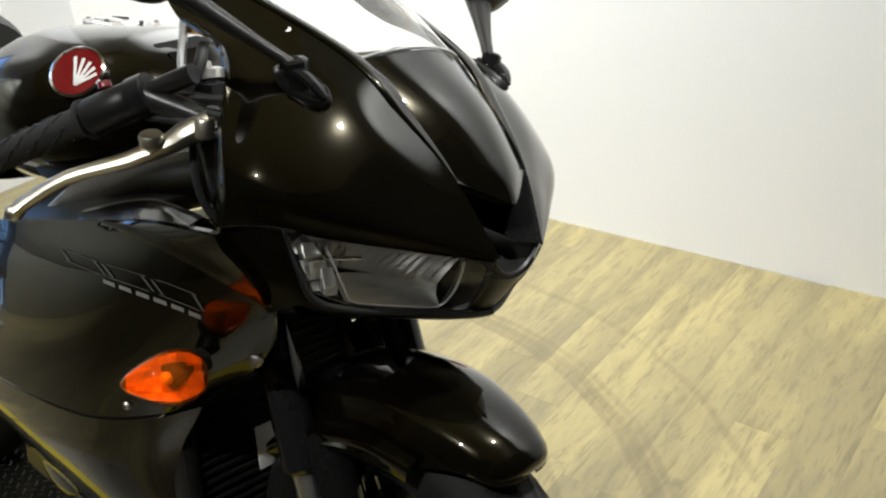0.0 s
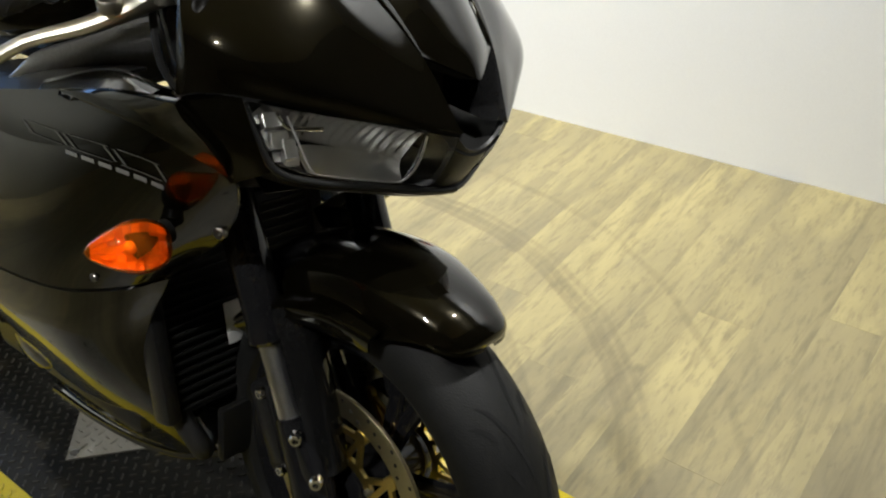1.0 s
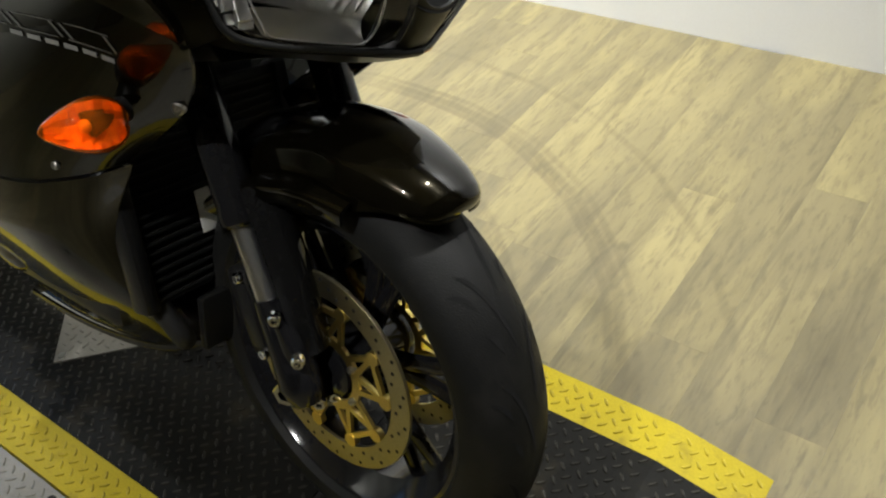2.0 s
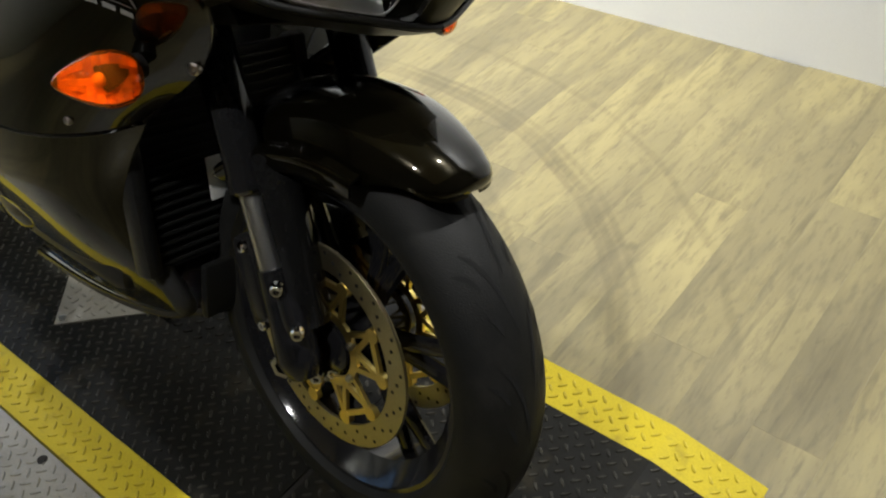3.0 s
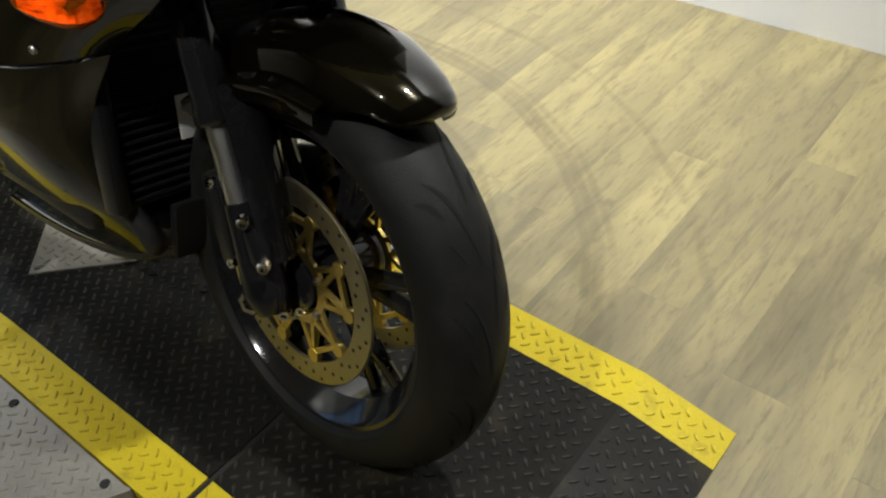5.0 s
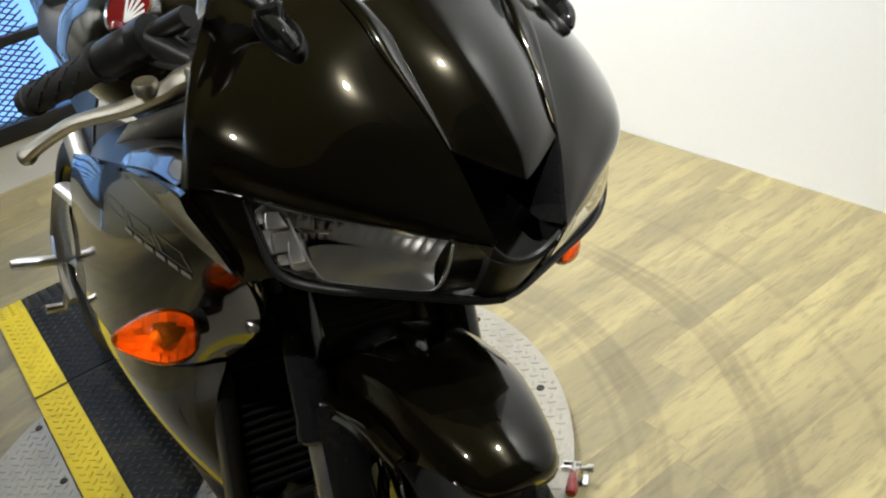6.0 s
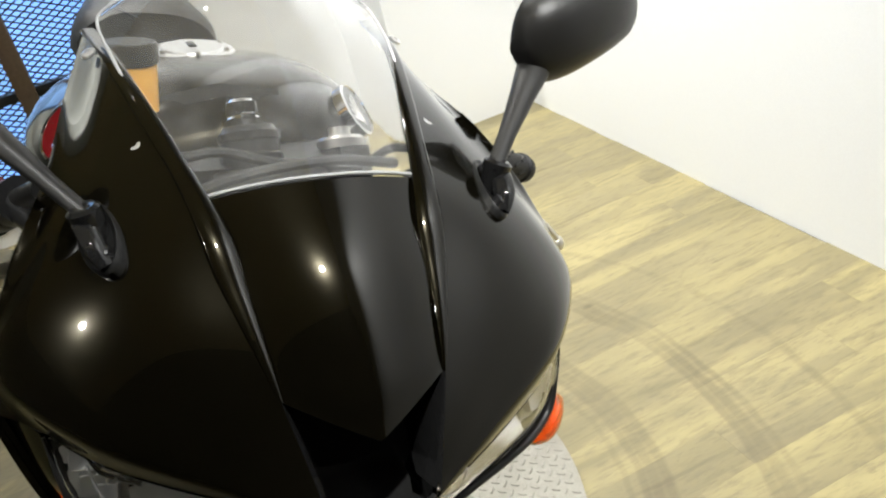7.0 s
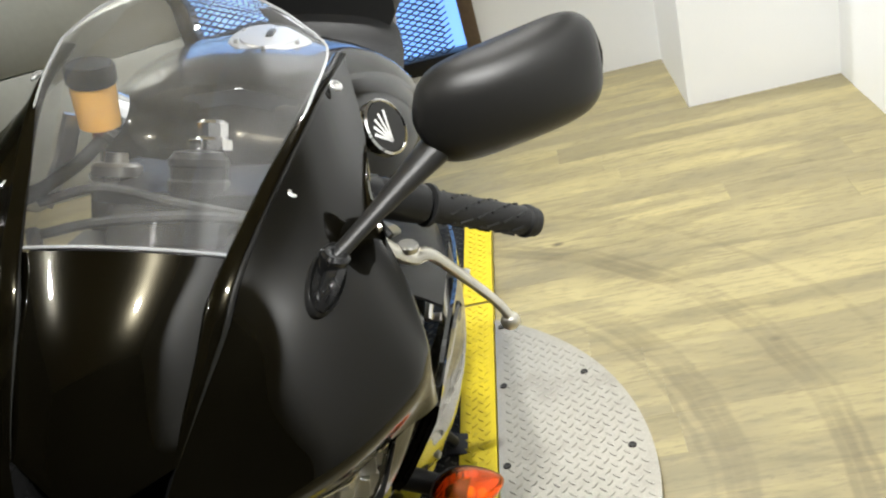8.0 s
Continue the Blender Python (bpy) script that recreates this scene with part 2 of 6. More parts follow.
    ring.operation = "DISTANCE"
    ring.inputs[1].default_value = (-0.74 * U, 0.05 * U, -0.042 * U)
    L(geo.outputs["Position"], ring.inputs[0])
    patch_n = noise_at(3.0, 3, geo.outputs["Position"])
    wob = nt.nodes.new("ShaderNodeMath")
    wob.operation = "MULTIPLY_ADD"
    wob.inputs[1].default_value, wob.inputs[2].default_value = 0.05, -0.025
    L(patch_n.outputs["Fac"], wob.inputs[0])
    off = nt.nodes.new("ShaderNodeMath")
    L(ring.outputs["Value"], off.inputs[0])
    L(wob.outputs[0], off.inputs[1])
    for r, wide, much in ((0.86, 0.022, 0.42), (0.835, 0.012, 0.42), (0.888, 0.014, 0.4), (0.80, 0.01, 0.3), (1.10, 0.02, 0.5), (1.075, 0.012, 0.45), (1.13, 0.012, 0.4), (1.32, 0.014, 0.25)):
        d = nt.nodes.new("ShaderNodeMath")
        d.operation = "SUBTRACT"
        d.inputs[1].default_value = r * U
        L(off.outputs[0], d.inputs[0])
        a = nt.nodes.new("ShaderNodeMath")
        a.operation = "ABSOLUTE"
        L(d.outputs[0], a.inputs[0])
        fac = nt.nodes.new("ShaderNodeMath")
        fac.operation = "MULTIPLY"
        L(mapped(a.outputs[0], wide * 0.35, wide, much, 0), fac.inputs[0])
        L(mapped(patch_n.outputs["Fac"], 0.35, 0.6, 0.25, 1), fac.inputs[1])
        base = blend(fac.outputs[0], base, (0.085, 0.067, 0.036))
    L(base, p.inputs["Base Color"])
    L(mapped(streak.outputs["Fac"], 0.3, 0.7, 0.34, 0.5), p.inputs["Roughness"])
    b = nt.nodes.new("ShaderNodeBump")
    b.inputs["Strength"].default_value, b.inputs["Distance"].default_value = 0.25, 0.001
    L(grain.outputs["Fac"], b.inputs["Height"])
    L(b.outputs[0], p.inputs["Normal"])
    return mat


WOOD = wood("pale_oak_vinyl_plank")


# ---- mesh helpers ----
def link(name, bm, mat, parent=None, label="", smooth=True, scaled=True):
    """Links a bmesh, drawn in plan units, as one mesh object."""
    if scaled:
        bmesh.ops.scale(bm, vec=(U, U, U), verts=bm.verts)
    me = bpy.data.meshes.new(name)
    bm.to_mesh(me)
    bm.free()
    mats = mat if isinstance(mat, (list, tuple)) else [mat]
    for m in mats:
        me.materials.append(m)
    if smooth:
        me.polygons.foreach_set("use_smooth", [True] * len(me.polygons))
        me.set_sharp_from_angle(angle=radians(38))
    ob = new(name, me)
    if parent is not None:
        ob.parent = parent
    if label:
        ob["label"] = label
    return ob


def part(name, bm, mat, parent, label=""):
    """A mesh under a thing or a part; never a fourth level."""
    while parent.parent is not None and parent.parent.parent is not None:
        parent = parent.parent
    return link(name, bm, mat, parent, label)


def thing(name, label, category, group="", m=None):
    ob = new(name)
    ob.empty_display_size = 0.05
    if m is not None:
        ob.matrix_world = m
    return tagged(ob, label, category, group)


def bridge(bm, rings, closed=True, cap=False, index=0):
    """Skins rings of points, all of one length."""
    rows = [[bm.verts.new(p) for p in ring] for ring in rings]
    n = len(rows[0])
    for a, b in zip(rows, rows[1:]):
        for i in range(n if closed else n - 1):
            j = (i + 1) % n
            f = bm.faces.new((a[i], a[j], b[j], b[i]))
            f.material_index = index
    if cap:
        bm.faces.new(list(reversed(rows[0]))).material_index = index
        bm.faces.new(rows[-1]).material_index = index
    return rows


def catmull(p, q, r, s, t):
    return 0.5 * (2 * q + (r - p) * t + (2 * p - 5 * q + 4 * r - s) * t * t + (3 * q - p - 3 * r + s) * t ** 3)


def spline(points, steps):
    """A smooth curve through points, with that many steps a span."""
    ps = [Vector(p) for p in points]
    ps = [2 * ps[0] - ps[1], *ps, 2 * ps[-1] - ps[-2]]
    out = []
    for i in range(1, len(ps) - 2):
        out += [catmull(*ps[i - 1 : i + 3], k / steps) for k in range(steps)]
    return out + [ps[-2]]


def surface(grid, nu=6, nv=6):
    """A smooth sheet through a grid of points (rows by columns)."""
    rows = [spline(row, nv) for row in grid]
    cols = [spline([row[j] for row in rows], nu) for j in range(len(rows[0]))]
    return [[cols[j][i] for j in range(len(cols))] for i in range(len(cols[0]))]


def sheet(bm, pts, thick=0.004, index=0, inward=None):
    """A panel of some thickness over a grid of points, its rim closed. inward: a point on its inner side."""
    n, m = len(pts), len(pts[0])
    inner = []
    for i in range(n):
        row = []
        for j in range(m):
            du = pts[min(i + 1, n - 1)][j] - pts[max(i - 1, 0)][j]
            dv = pts[i][min(j + 1, m - 1)] - pts[i][max(j - 1, 0)]
            nor = du.cross(dv)
            nor = nor.normalized() if nor.length > 1e-9 else Vector((0, 0, 0))
            if inward is not None and nor.dot(Vector(inward) - pts[i][j]) < 0:
                nor = -nor
            row.append(pts[i][j] + nor * thick)
        inner.append(row)
    a = [[bm.verts.new(p) for p in row] for row in pts]
    b = [[bm.verts.new(p) for p in row] for row in inner]

    def quad(*v):
        if len(set(v)) == 4:
            bm.faces.new(v).material_index = index

    for i in range(n - 1):
        for j in range(m - 1):
            quad(a[i][j], a[i][j + 1], a[i + 1][j + 1], a[i + 1][j])
            quad(b[i][j], b[i + 1][j], b[i + 1][j + 1], b[i][j + 1])
    for i in range(n - 1):
        quad(a[i][0], a[i + 1][0], b[i + 1][0], b[i][0])
        quad(a[i][m - 1], b[i][m - 1], b[i + 1][m - 1], a[i + 1][m - 1])
    for j in range(m - 1):
        quad(a[0][j], b[0][j], b[0][j + 1], a[0][j + 1])
        quad(a[n - 1][j], a[n - 1][j + 1], b[n - 1][j + 1], b[n - 1][j])
    bmesh.ops.recalc_face_normals(bm, faces=bm.faces)


def flip(grid, s):
    return [[Vector((p[0], p[1] * s, p[2])) for p in row] for row in grid]


def frame_of(d):
    d = Vector(d).normalized()
    side = d.cross((0, 0, 1)) if abs(d.z) < 0.95 else d.cross((1, 0, 0))
    side.normalize()
    return d, side, side.cross(d)


def tube(bm, points, radius, seg=12, cap=True, flat=1.0, index=0):
    """A round bar along points; radius may be a list; flat squeezes it across its second axis."""
    ps = [Vector(p) for p in points]
    rs = radius if isinstance(radius, (list, tuple)) else [radius] * len(ps)
    rings, last = [], None
    for i, p in enumerate(ps):
        d = ps[min(i + 1, len(ps) - 1)] - ps[max(i - 1, 0)]
        d, u, v = frame_of(d)
        if last is not None:
            u = (last - d * last.dot(d)).normalized()
            v = u.cross(d)
        last = u
        rings.append([p + (u * math.cos(a) + v * flat * math.sin(a)) * rs[i] for a in (2 * math.pi * k / seg for k in range(seg))])
    bridge(bm, rings, True, cap, index)
    return bm


def lathe(bm, centre, axis, profile, seg=32, index=0, cap=True):
    """Turns a profile of (along, radius) round an axis."""
    c = Vector(centre)
    d, u, v = frame_of(axis)
    rings = [[c + d * h + (u * math.cos(a) + v * math.sin(a)) * r for a in (2 * math.pi * k / seg for k in range(seg))] for h, r in profile]
    bridge(bm, rings, True, cap, index)
    return bm


def block(bm, x0, x1, y0, y1, z0, z1, bevel=0.0, index=0, m=None):
    before = set(bm.faces)
    made = bmesh.ops.create_cube(bm, size=1)["verts"]
    bmesh.ops.scale(bm, vec=(x1 - x0, y1 - y0, z1 - z0), verts=made)
    bmesh.ops.translate(bm, vec=((x0 + x1) / 2, (y0 + y1) / 2, (z0 + z1) / 2), verts=made)
    if m is not None:
        bmesh.ops.transform(bm, matrix=m, verts=made)
    if bevel:
        edges = list({e for v in made for e in v.link_edges})
        bmesh.ops.bevel(bm, geom=edges, offset=bevel, segments=2, affect="EDGES", profile=0.5)
    for f in set(bm.faces) - before:
        f.material_index = index
    return bm


def bolt(bm, at, axis, r=0.008, h=0.005, index=0):
    lathe(bm, at, axis, [(-0.004, r), (h * 0.6, r), (h, r * 0.75), (h, r * 0.45), (h * 0.5, r * 0.4), (h * 0.5, 0.0005)], 10, index)


def recalc(bm):
    bmesh.ops.recalc_face_normals(bm, faces=bm.faces)
    return bm


def between(x, table):
    """Straight-line reading of a small table of (x, value)."""
    for (x0, y0), (x1, y1) in zip(table, table[1:]):
        if x <= x1:
            return y0 + (y1 - y0) * max(0.0, (x - x0) / (x1 - x0))
    return table[-1][1]


# ---- room ----
FLOOR = -0.042
CEIL = 3.8
WALL_L, WALL_R, WALL_F = 1.77, -3.4, 2.2
BACK_A, BACK_B, RETURN_Y = -2.565, -3.15, 1.2
WIN_Y0, WIN_Y1, WIN_Z0, WIN_Z1 = -0.80, 0.42, 0.20, 2.15


def structure(name, boxes, mat, label, category="wall"):
    bm = bmesh.new()
    for b in boxes:
        block(bm, *b)
    return tagged(link(name, bm, mat, smooth=False), label, category, kind="structure")


structure("wall_left", [(BACK_A, WALL_F, WALL_L, WALL_L + 0.12, FLOOR - 0.1, CEIL)], WALL, "smooth white painted wall beside the turntable")
structure("wall_back_corner", [(BACK_B - 0.12, BACK_A, RETURN_Y, WALL_L + 0.12, FLOOR - 0.1, CEIL)], WALL, "white boxed-out corner of the back wall")
structure(
    "wall_back",
    [
        (BACK_B - 0.12, BACK_B, WIN_Y1, RETURN_Y, FLOOR - 0.1, CEIL),
        (BACK_B - 0.12, BACK_B, WIN_Y0, WIN_Y1, FLOOR - 0.1, WIN_Z0),
        (BACK_B - 0.12, BACK_B, WIN_Y0, WIN_Y1, WIN_Z1, CEIL),
    ],
    WALL,
    "white painted back wall around a meshed window",
)
# unseen right wall, front wall and ceiling, toned for what the black paint reflects
structure("wall_right", [(BACK_B - 0.12, WALL_F, WALL_R - 0.12, WALL_R, FLOOR - 0.1, CEIL)], DARK_WALL, "unseen dark brown wall closing the far side of the room")
structure("wall_front", [(WALL_F, WALL_F + 0.12, WALL_R - 0.12, WALL_L + 0.12, FLOOR - 0.1, CEIL)], FRONT_WALL, "unseen charcoal wall closing the front of the room")
structure("ceiling", [(BACK_B - 0.12, WALL_F + 0.12, WALL_R - 0.12, WALL_L + 0.12, CEIL, CEIL + 0.1)], CEILING, "plain olive-brown ceiling, out of view", "ceiling")

# spot heads hung from the ceiling, all out of view; the last is the added door spot
for (x, y), (ax, ay, az), power, cone in LAMPS:
    spot = thing("ceiling_spot", "unseen white spot lamp hung from the ceiling", "lamp", m=pose(x * U, y * U, LAMP_Z * U))
    spot["group"] = "ceiling spots"
    bm = bmesh.new()
    lathe(bm, (0, 0, 0), (0, 0, -1), [(0, 0.045), (0.02, 0.045), (0.024, 0.01), (0.05, 0.01)], 16)
    part("mount", recalc(bm), CAP, spot)
    d = (Vector((ax, ay, az)) - Vector((x, y, LAMP_Z - 0.13))).normalized()
    bm = bmesh.new()
    lathe(bm, Vector((0, 0, -0.13)) - d * 0.1, d, [(0, 0.05), (0.03, 0.058), (0.09, 0.06), (0.09, 0.054), (0.05, 0.05), (0.05, 0.001)], 24)
    part("head", recalc(bm), CAP, spot)

# sectional grey door beside the window
door = tagged(thing("sectional_door", "grey-green sectional garage door, closed", "door"), kind="structure")
z = FLOOR
while z < CEIL:
    bm = bmesh.new()
    block(bm, BACK_B - 0.06, BACK_B, WALL_R, WIN_Y0 - 0.05, z + 0.003, min(z + 0.637, CEIL), 0.004)
    part("panel", bm, GREY_DOOR, door)
    z += 0.64
structure("wall_back_door_lining", [(BACK_B - 0.12, BACK_B - 0.07, WALL_R, WIN_Y0 - 0.05, FLOOR - 0.1, CEIL)], DARK_WALL, "dark lining behind the sectional door")

# window with expanded metal mesh
window = tagged(thing("window_1", "daylit window behind blue-lit expanded metal mesh", "window"), kind="structure")
bm = bmesh.new()
block(bm, BACK_B - 0.06, BACK_B + 0.03, WIN_Y0 - 0.05, WIN_Y0 + 0.02, WIN_Z0 - 0.03, WIN_Z1, 0.004)
block(bm, BACK_B - 0.06, BACK_B + 0.03, WIN_Y0, WIN_Y1, WIN_Z0 - 0.05, WIN_Z0 + 0.02, 0.004)
part("window_frame", recalc(bm), DARK, window, "dark steel window frame")
bm = bmesh.new()
block(bm, BACK_B - 0.06, BACK_B + 0.03, WIN_Y1 - 0.045, WIN_Y1 + 0.02, WIN_Z0 - 0.03, WIN_Z1, 0.004)
part("jamb", bm, POST, window, "brown steel jamb")
bm = bmesh.new()
block(bm, BACK_B - 0.05, BACK_B + 0.02, -0.2, -0.125, WIN_Z0 + 0.02, WIN_Z1, 0.005)
part("window_post", bm, POST, window, "brown steel post")
bm = bmesh.new()
block(bm, BACK_B - 0.05, BACK_B + 0.015, WIN_Y0 + 0.02, WIN_Y1 - 0.045, 0.52, 0.56, 0.005)
part("crossbar", bm, DARK, window)
bm = bmesh.new()
lw, lh, wire = 0.052, 0.026, 0.0032
rows = int((1.5 - WIN_Z0) / (lh / 2))
for k in range(rows):
    zz = WIN_Z0 + 0.02 + k * lh / 2
    y = WIN_Y0 + 0.03 + (lw / 2 if k % 2 else 0)
    while y < WIN_Y1 - 0.1:
        for dy in (-1, 1):
            a, b = Vector((BACK_B + 0.004, y, zz)), Vector((BACK_B + 0.004, y + dy * lw / 2, zz + lh / 2))
            n = Vector((0, -(b - a).z, (b - a).y)).normalized() * wire
            v = [bm.verts.new(p) for p in (a - n, b - n, b + n, a + n)]
            w = [bm.verts.new(p + Vector((0.004, 0, 0))) for p in (a - n, b - n, b + n, a + n)]
            bm.faces.new(w)
            for i in range(4):
                bm.faces.new((v[i], v[(i + 1) % 4], w[(i + 1) % 4], w[i]))
        y += lw
tagged(part("mesh", bm, MESH, window, "diamond-shaped expanded metal mesh"), kind="stuff")
bm = bmesh.new()
block(bm, BACK_B - 0.5, BACK_B - 0.48, -2.2, 1.6, -0.3, 3.2)
tagged(link("backdrop", bm, DAY, smooth=False), "plain pale blue daylight outside the window", "backdrop", kind="structure")

# ---- turntable ----
TC, TR = (-0.74, 0.055), 0.70
SX0, SX1, SY0, SY1 = -1.93, 0.425, -0.287, 0.408
BAND = 0.088
turntable = thing("turntable", "round tread-plate motorcycle turntable with black and yellow runway", "turntable")


def lugs(bm, inside, x0, x1, y0, y1, pitch=0.0226, size=(0.0102, 0.0029, 0.0024), z=lambda x: 0.0, turn=0.0):
    """Raised lugs of tread plate in a basket weave: each one's end points at the next one's middle."""
    cx, cy = (x0 + x1) / 2, (y0 + y1) / 2
    n = int(math.hypot(x1 - x0, y1 - y0) / pitch / 2) + 2
    lay = radians(45) + turn
    ca, sa = math.cos(lay), math.sin(lay)
    hx, hy, h = size
    base = [(-hx, 0), (-hx * 0.5, -hy), (hx * 0.5, -hy), (hx, 0), (hx * 0.5, hy), (-hx * 0.5, hy)]
    for i in range(-n, n + 1):
        for j in range(-n, n + 1):
            x, y = cx + (ca * i - sa * j) * pitch, cy + (sa * i + ca * j) * pitch
            if not inside(x, y):
                continue
            c, s = (ca, sa) if (i + j) % 2 else (-sa, ca)
            zz = z(x)
            lo = [bm.verts.new((x + c * u - s * v, y + s * u + c * v, zz)) for u, v in base]
            hi = [bm.verts.new((x + c * u * 0.8 - s * v * 0.6, y + s * u * 0.8 + c * v * 0.6, zz + h)) for u, v in base]
            for k in range(6):
                bm.faces.new((lo[k], lo[(k + 1) % 6], hi[(k + 1) % 6], hi[k])).material_index = 1
            bm.faces.new(hi).material_index = 1


def in_circle(x, y, r=TR - 0.012):
    return (x - TC[0]) ** 2 + (y - TC[1]) ** 2 < r * r


def chord_plate(s):
    """One side plate: a segment of the circle beyond the runway."""
    edge = SY1 + 0.004 if s > 0 else SY0 - 0.004
    h = edge - TC[1]
    a0 = math.acos(abs(h) / TR)
    ring = []
    for k in range(49):
        a = -a0 + 2 * a0 * k / 48
        ring.append((TC[0] + TR * math.sin(a), TC[1] + s * TR * math.cos(a)))
    bm = bmesh.new()
    top = [bm.verts.new((x, y, -0.002)) for x, y in ring]
    low = [bm.verts.new((x, y, -0.03)) for x, y in ring]
    bm.faces.new(top)
    for k in range(len(ring)):
        j = (k + 1) % len(ring)
        bm.faces.new((top[k], low[k], low[j], top[j]))
    recalc(bm)
    y0, y1 = (edge, TC[1] + TR) if s > 0 else (TC[1] - TR, edge)
    lugs(bm, lambda x, y: in_circle(x, y) and y0 + 0.012 < y < y1 - 0.005, TC[0] - TR, TC[0] + TR, y0, y1, size=(0.0108, 0.0030, 0.0018), z=lambda x: -0.002)
    return part("side_plate", bm, [PLATE_SILVER, LUG_SILVER], turntable, "bare silver tread plate")


for s in (1, -1):
    plate = chord_plate(s)
    edge = SY1 if s > 0 else SY0
    row = edge + s * 0.022
    rim_at = lambda x: TC[1] + s * (math.sqrt((TR - 0.045) ** 2 - (x - TC[0]) ** 2))
    for x, y in ((-0.176, row), (-0.457, row), (-0.773, row), (-1.049, row), (-1.30, row), (-0.457, rim_at(-0.457)), (-0.775, rim_at(-0.775)), (-1.049, rim_at(-1.049))):
        bm = bmesh.new()
        lathe(bm, (x, y, -0.002), (0, 0, 1), [(0, 0.0095), (0.0025, 0.0088), (0.0036, 0.0068), (0.0022, 0.0042), (0.0022, 0.0004)], 12)
        part("screw", bm, DIRT_AND_SHADE, plate)
bm = bmesh.new()
lathe(bm, (TC[0], TC[1], FLOOR + 0.004), (0, 0, 1), [(0, TR - 0.05), (0.012, TR - 0.05)], 64)
part("base", bm, DARK, turntable)
bm = bmesh.new()
lathe(bm, (TC[0], TC[1], FLOOR + 0.002), (0, 0, 1), [(0.0, TR - 0.012), (0.0, TR - 0.004), (0.034, TR - 0.004), (0.034, TR - 0.012)], 72, cap=False)
part("rim_band", recalc(bm), PLATE_SILVER, turntable)


def deck(name, x0, x1, y0, y1, mat, z=lambda x: 0.0, label="", low=-0.028):
    """A length of runway plate with its lugs."""
    bm = bmesh.new()
    tops = [bm.verts.new((x, y, z(x))) for x, y in ((x0, y0), (x1, y0), (x1, y1), (x0, y1))]
    lows = [bm.verts.new((v.co.x, v.co.y, min(low, v.co.z - 0.004))) for v in tops]
    bm.faces.new(tops)
    bm.faces.new(lows[::-1])
    for k in range(4):
        bm.faces.new((tops[k], lows[k], lows[(k + 1) % 4], tops[(k + 1) % 4]))
    recalc(bm)
    lugs(bm, lambda x, y: x0 + 0.006 < x < x1 - 0.006 and y0 + 0.008 < y < y1 - 0.008, -2.2, 1.0, -0.4, 0.6, z=z)
    return part(name, bm, [mat, LUG_YELLOW if mat is PLATE_YELLOW else LUG_BLACK], turntable, label)


HUB = 0.158
SEAMS = (-1.435, -0.038)
ramp_front = lambda x: -(x - SX1) * 0.036 / 0.175
ramp_rear = lambda x: -(SX0 - x) * 0.036 / 0.175
for x0, x1, zf in ((SX0, SEAMS[0] - 0.006, lambda x: 0.0), (SEAMS[0] + 0.006, SEAMS[1] - 0.006, lambda x: 0.0), (SEAMS[1] + 0.006, SX1, lambda x: 0.0), (SX1, SX1 + 0.175, ramp_front), (SX0 - 0.175, SX0, ramp_rear)):
    ramp = x0 >= SX1 or x1 <= SX0
    deck("runway_plate", x0, x1, SY0 + BAND, SY1 - BAND, PLATE_BLACK, zf, "worn black painted tread plate", -0.038 if ramp else -0.028)
    deck("runway_edge", x0, x1, SY0, SY0 + BAND, PLATE_YELLOW, zf, "yellow painted tread plate", -0.038 if ramp else -0.028)
    deck("runway_edge", x0, x1, SY1 - BAND, SY1, PLATE_YELLOW, zf, "yellow painted tread plate", -0.038 if ramp else -0.028)
for x in SEAMS:
    bm = bmesh.new()
    block(bm, x - 0.0055, x + 0.0055, SY0 + 0.002, SY1 - 0.002, -0.02, -0.003)
    part("seam", bm, DIRT_AND_SHADE, turntable)
bm = bmesh.new()
hub = [bm.verts.new((TC[0] + HUB * c, TC[1] + HUB * s, 0.004)) for c, s in ((1, 0), (0, 1), (-1, 0), (0, -1))]
low = [bm.verts.new((v.co.x, v.co.y, 0.0005)) for v in hub]
bm.faces.new(hub)
for k in range(4):
    bm.faces.new((hub[k], low[k], low[(k + 1) % 4], hub[(k + 1) % 4]))
recalc(bm)
lugs(bm, lambda x, y: abs(x - TC[0]) + abs(y - TC[1]) < HUB - 0.018, TC[0] - 0.2, TC[0] + 0.2, TC[1] - 0.2, TC[1] + 0.2, z=lambda x: 0.004, turn=radians(45))
hub_plate = part("hub_plate", bm, [PLATE_SILVER, LUG_SILVER], turntable, "bare silver square hub cover")
for c, s in ((1, 0), (0, 1), (-1, 0), (0, -1)):
    bm = bmesh.new()
    lathe(bm, (TC[0] + (HUB - 0.022) * c, TC[1] + (HUB - 0.022) * s, 0.004), (0, 0, 1), [(0, 0.009), (0.003, 0.008), (0.003, 0.0004)], 10)
    part("screw", bm, STEEL, hub_plate)

# chrome toggle clamp that locks the plate to the floor
latch = thing("toggle_clamp", "chrome toggle clamp with red rubber handle on the floor", "clamp")
CL = Matrix.Translation((-0.225, 0.535, 0)) @ Matrix.Rotation(radians(41), 4, "Z")
bm = bmesh.new()
block(bm, -0.03, 0.022, -0.017, 0.017, FLOOR, FLOOR + 0.004, 0.001)
for e in (-1, 1):
    block(bm, -0.024, 0.012, e * 0.009 - 0.0015, e * 0.009 + 0.0015, FLOOR + 0.004, 0.006, 0.001)
block(bm, -0.028, -0.004, -0.008, 0.008, -0.014, 0.002, 0.002)
bmesh.ops.transform(bm, matrix=CL, verts=bm.verts)
part("bracket", recalc(bm), CHROME, latch, "bent chrome bracket")
bm = bmesh.new()
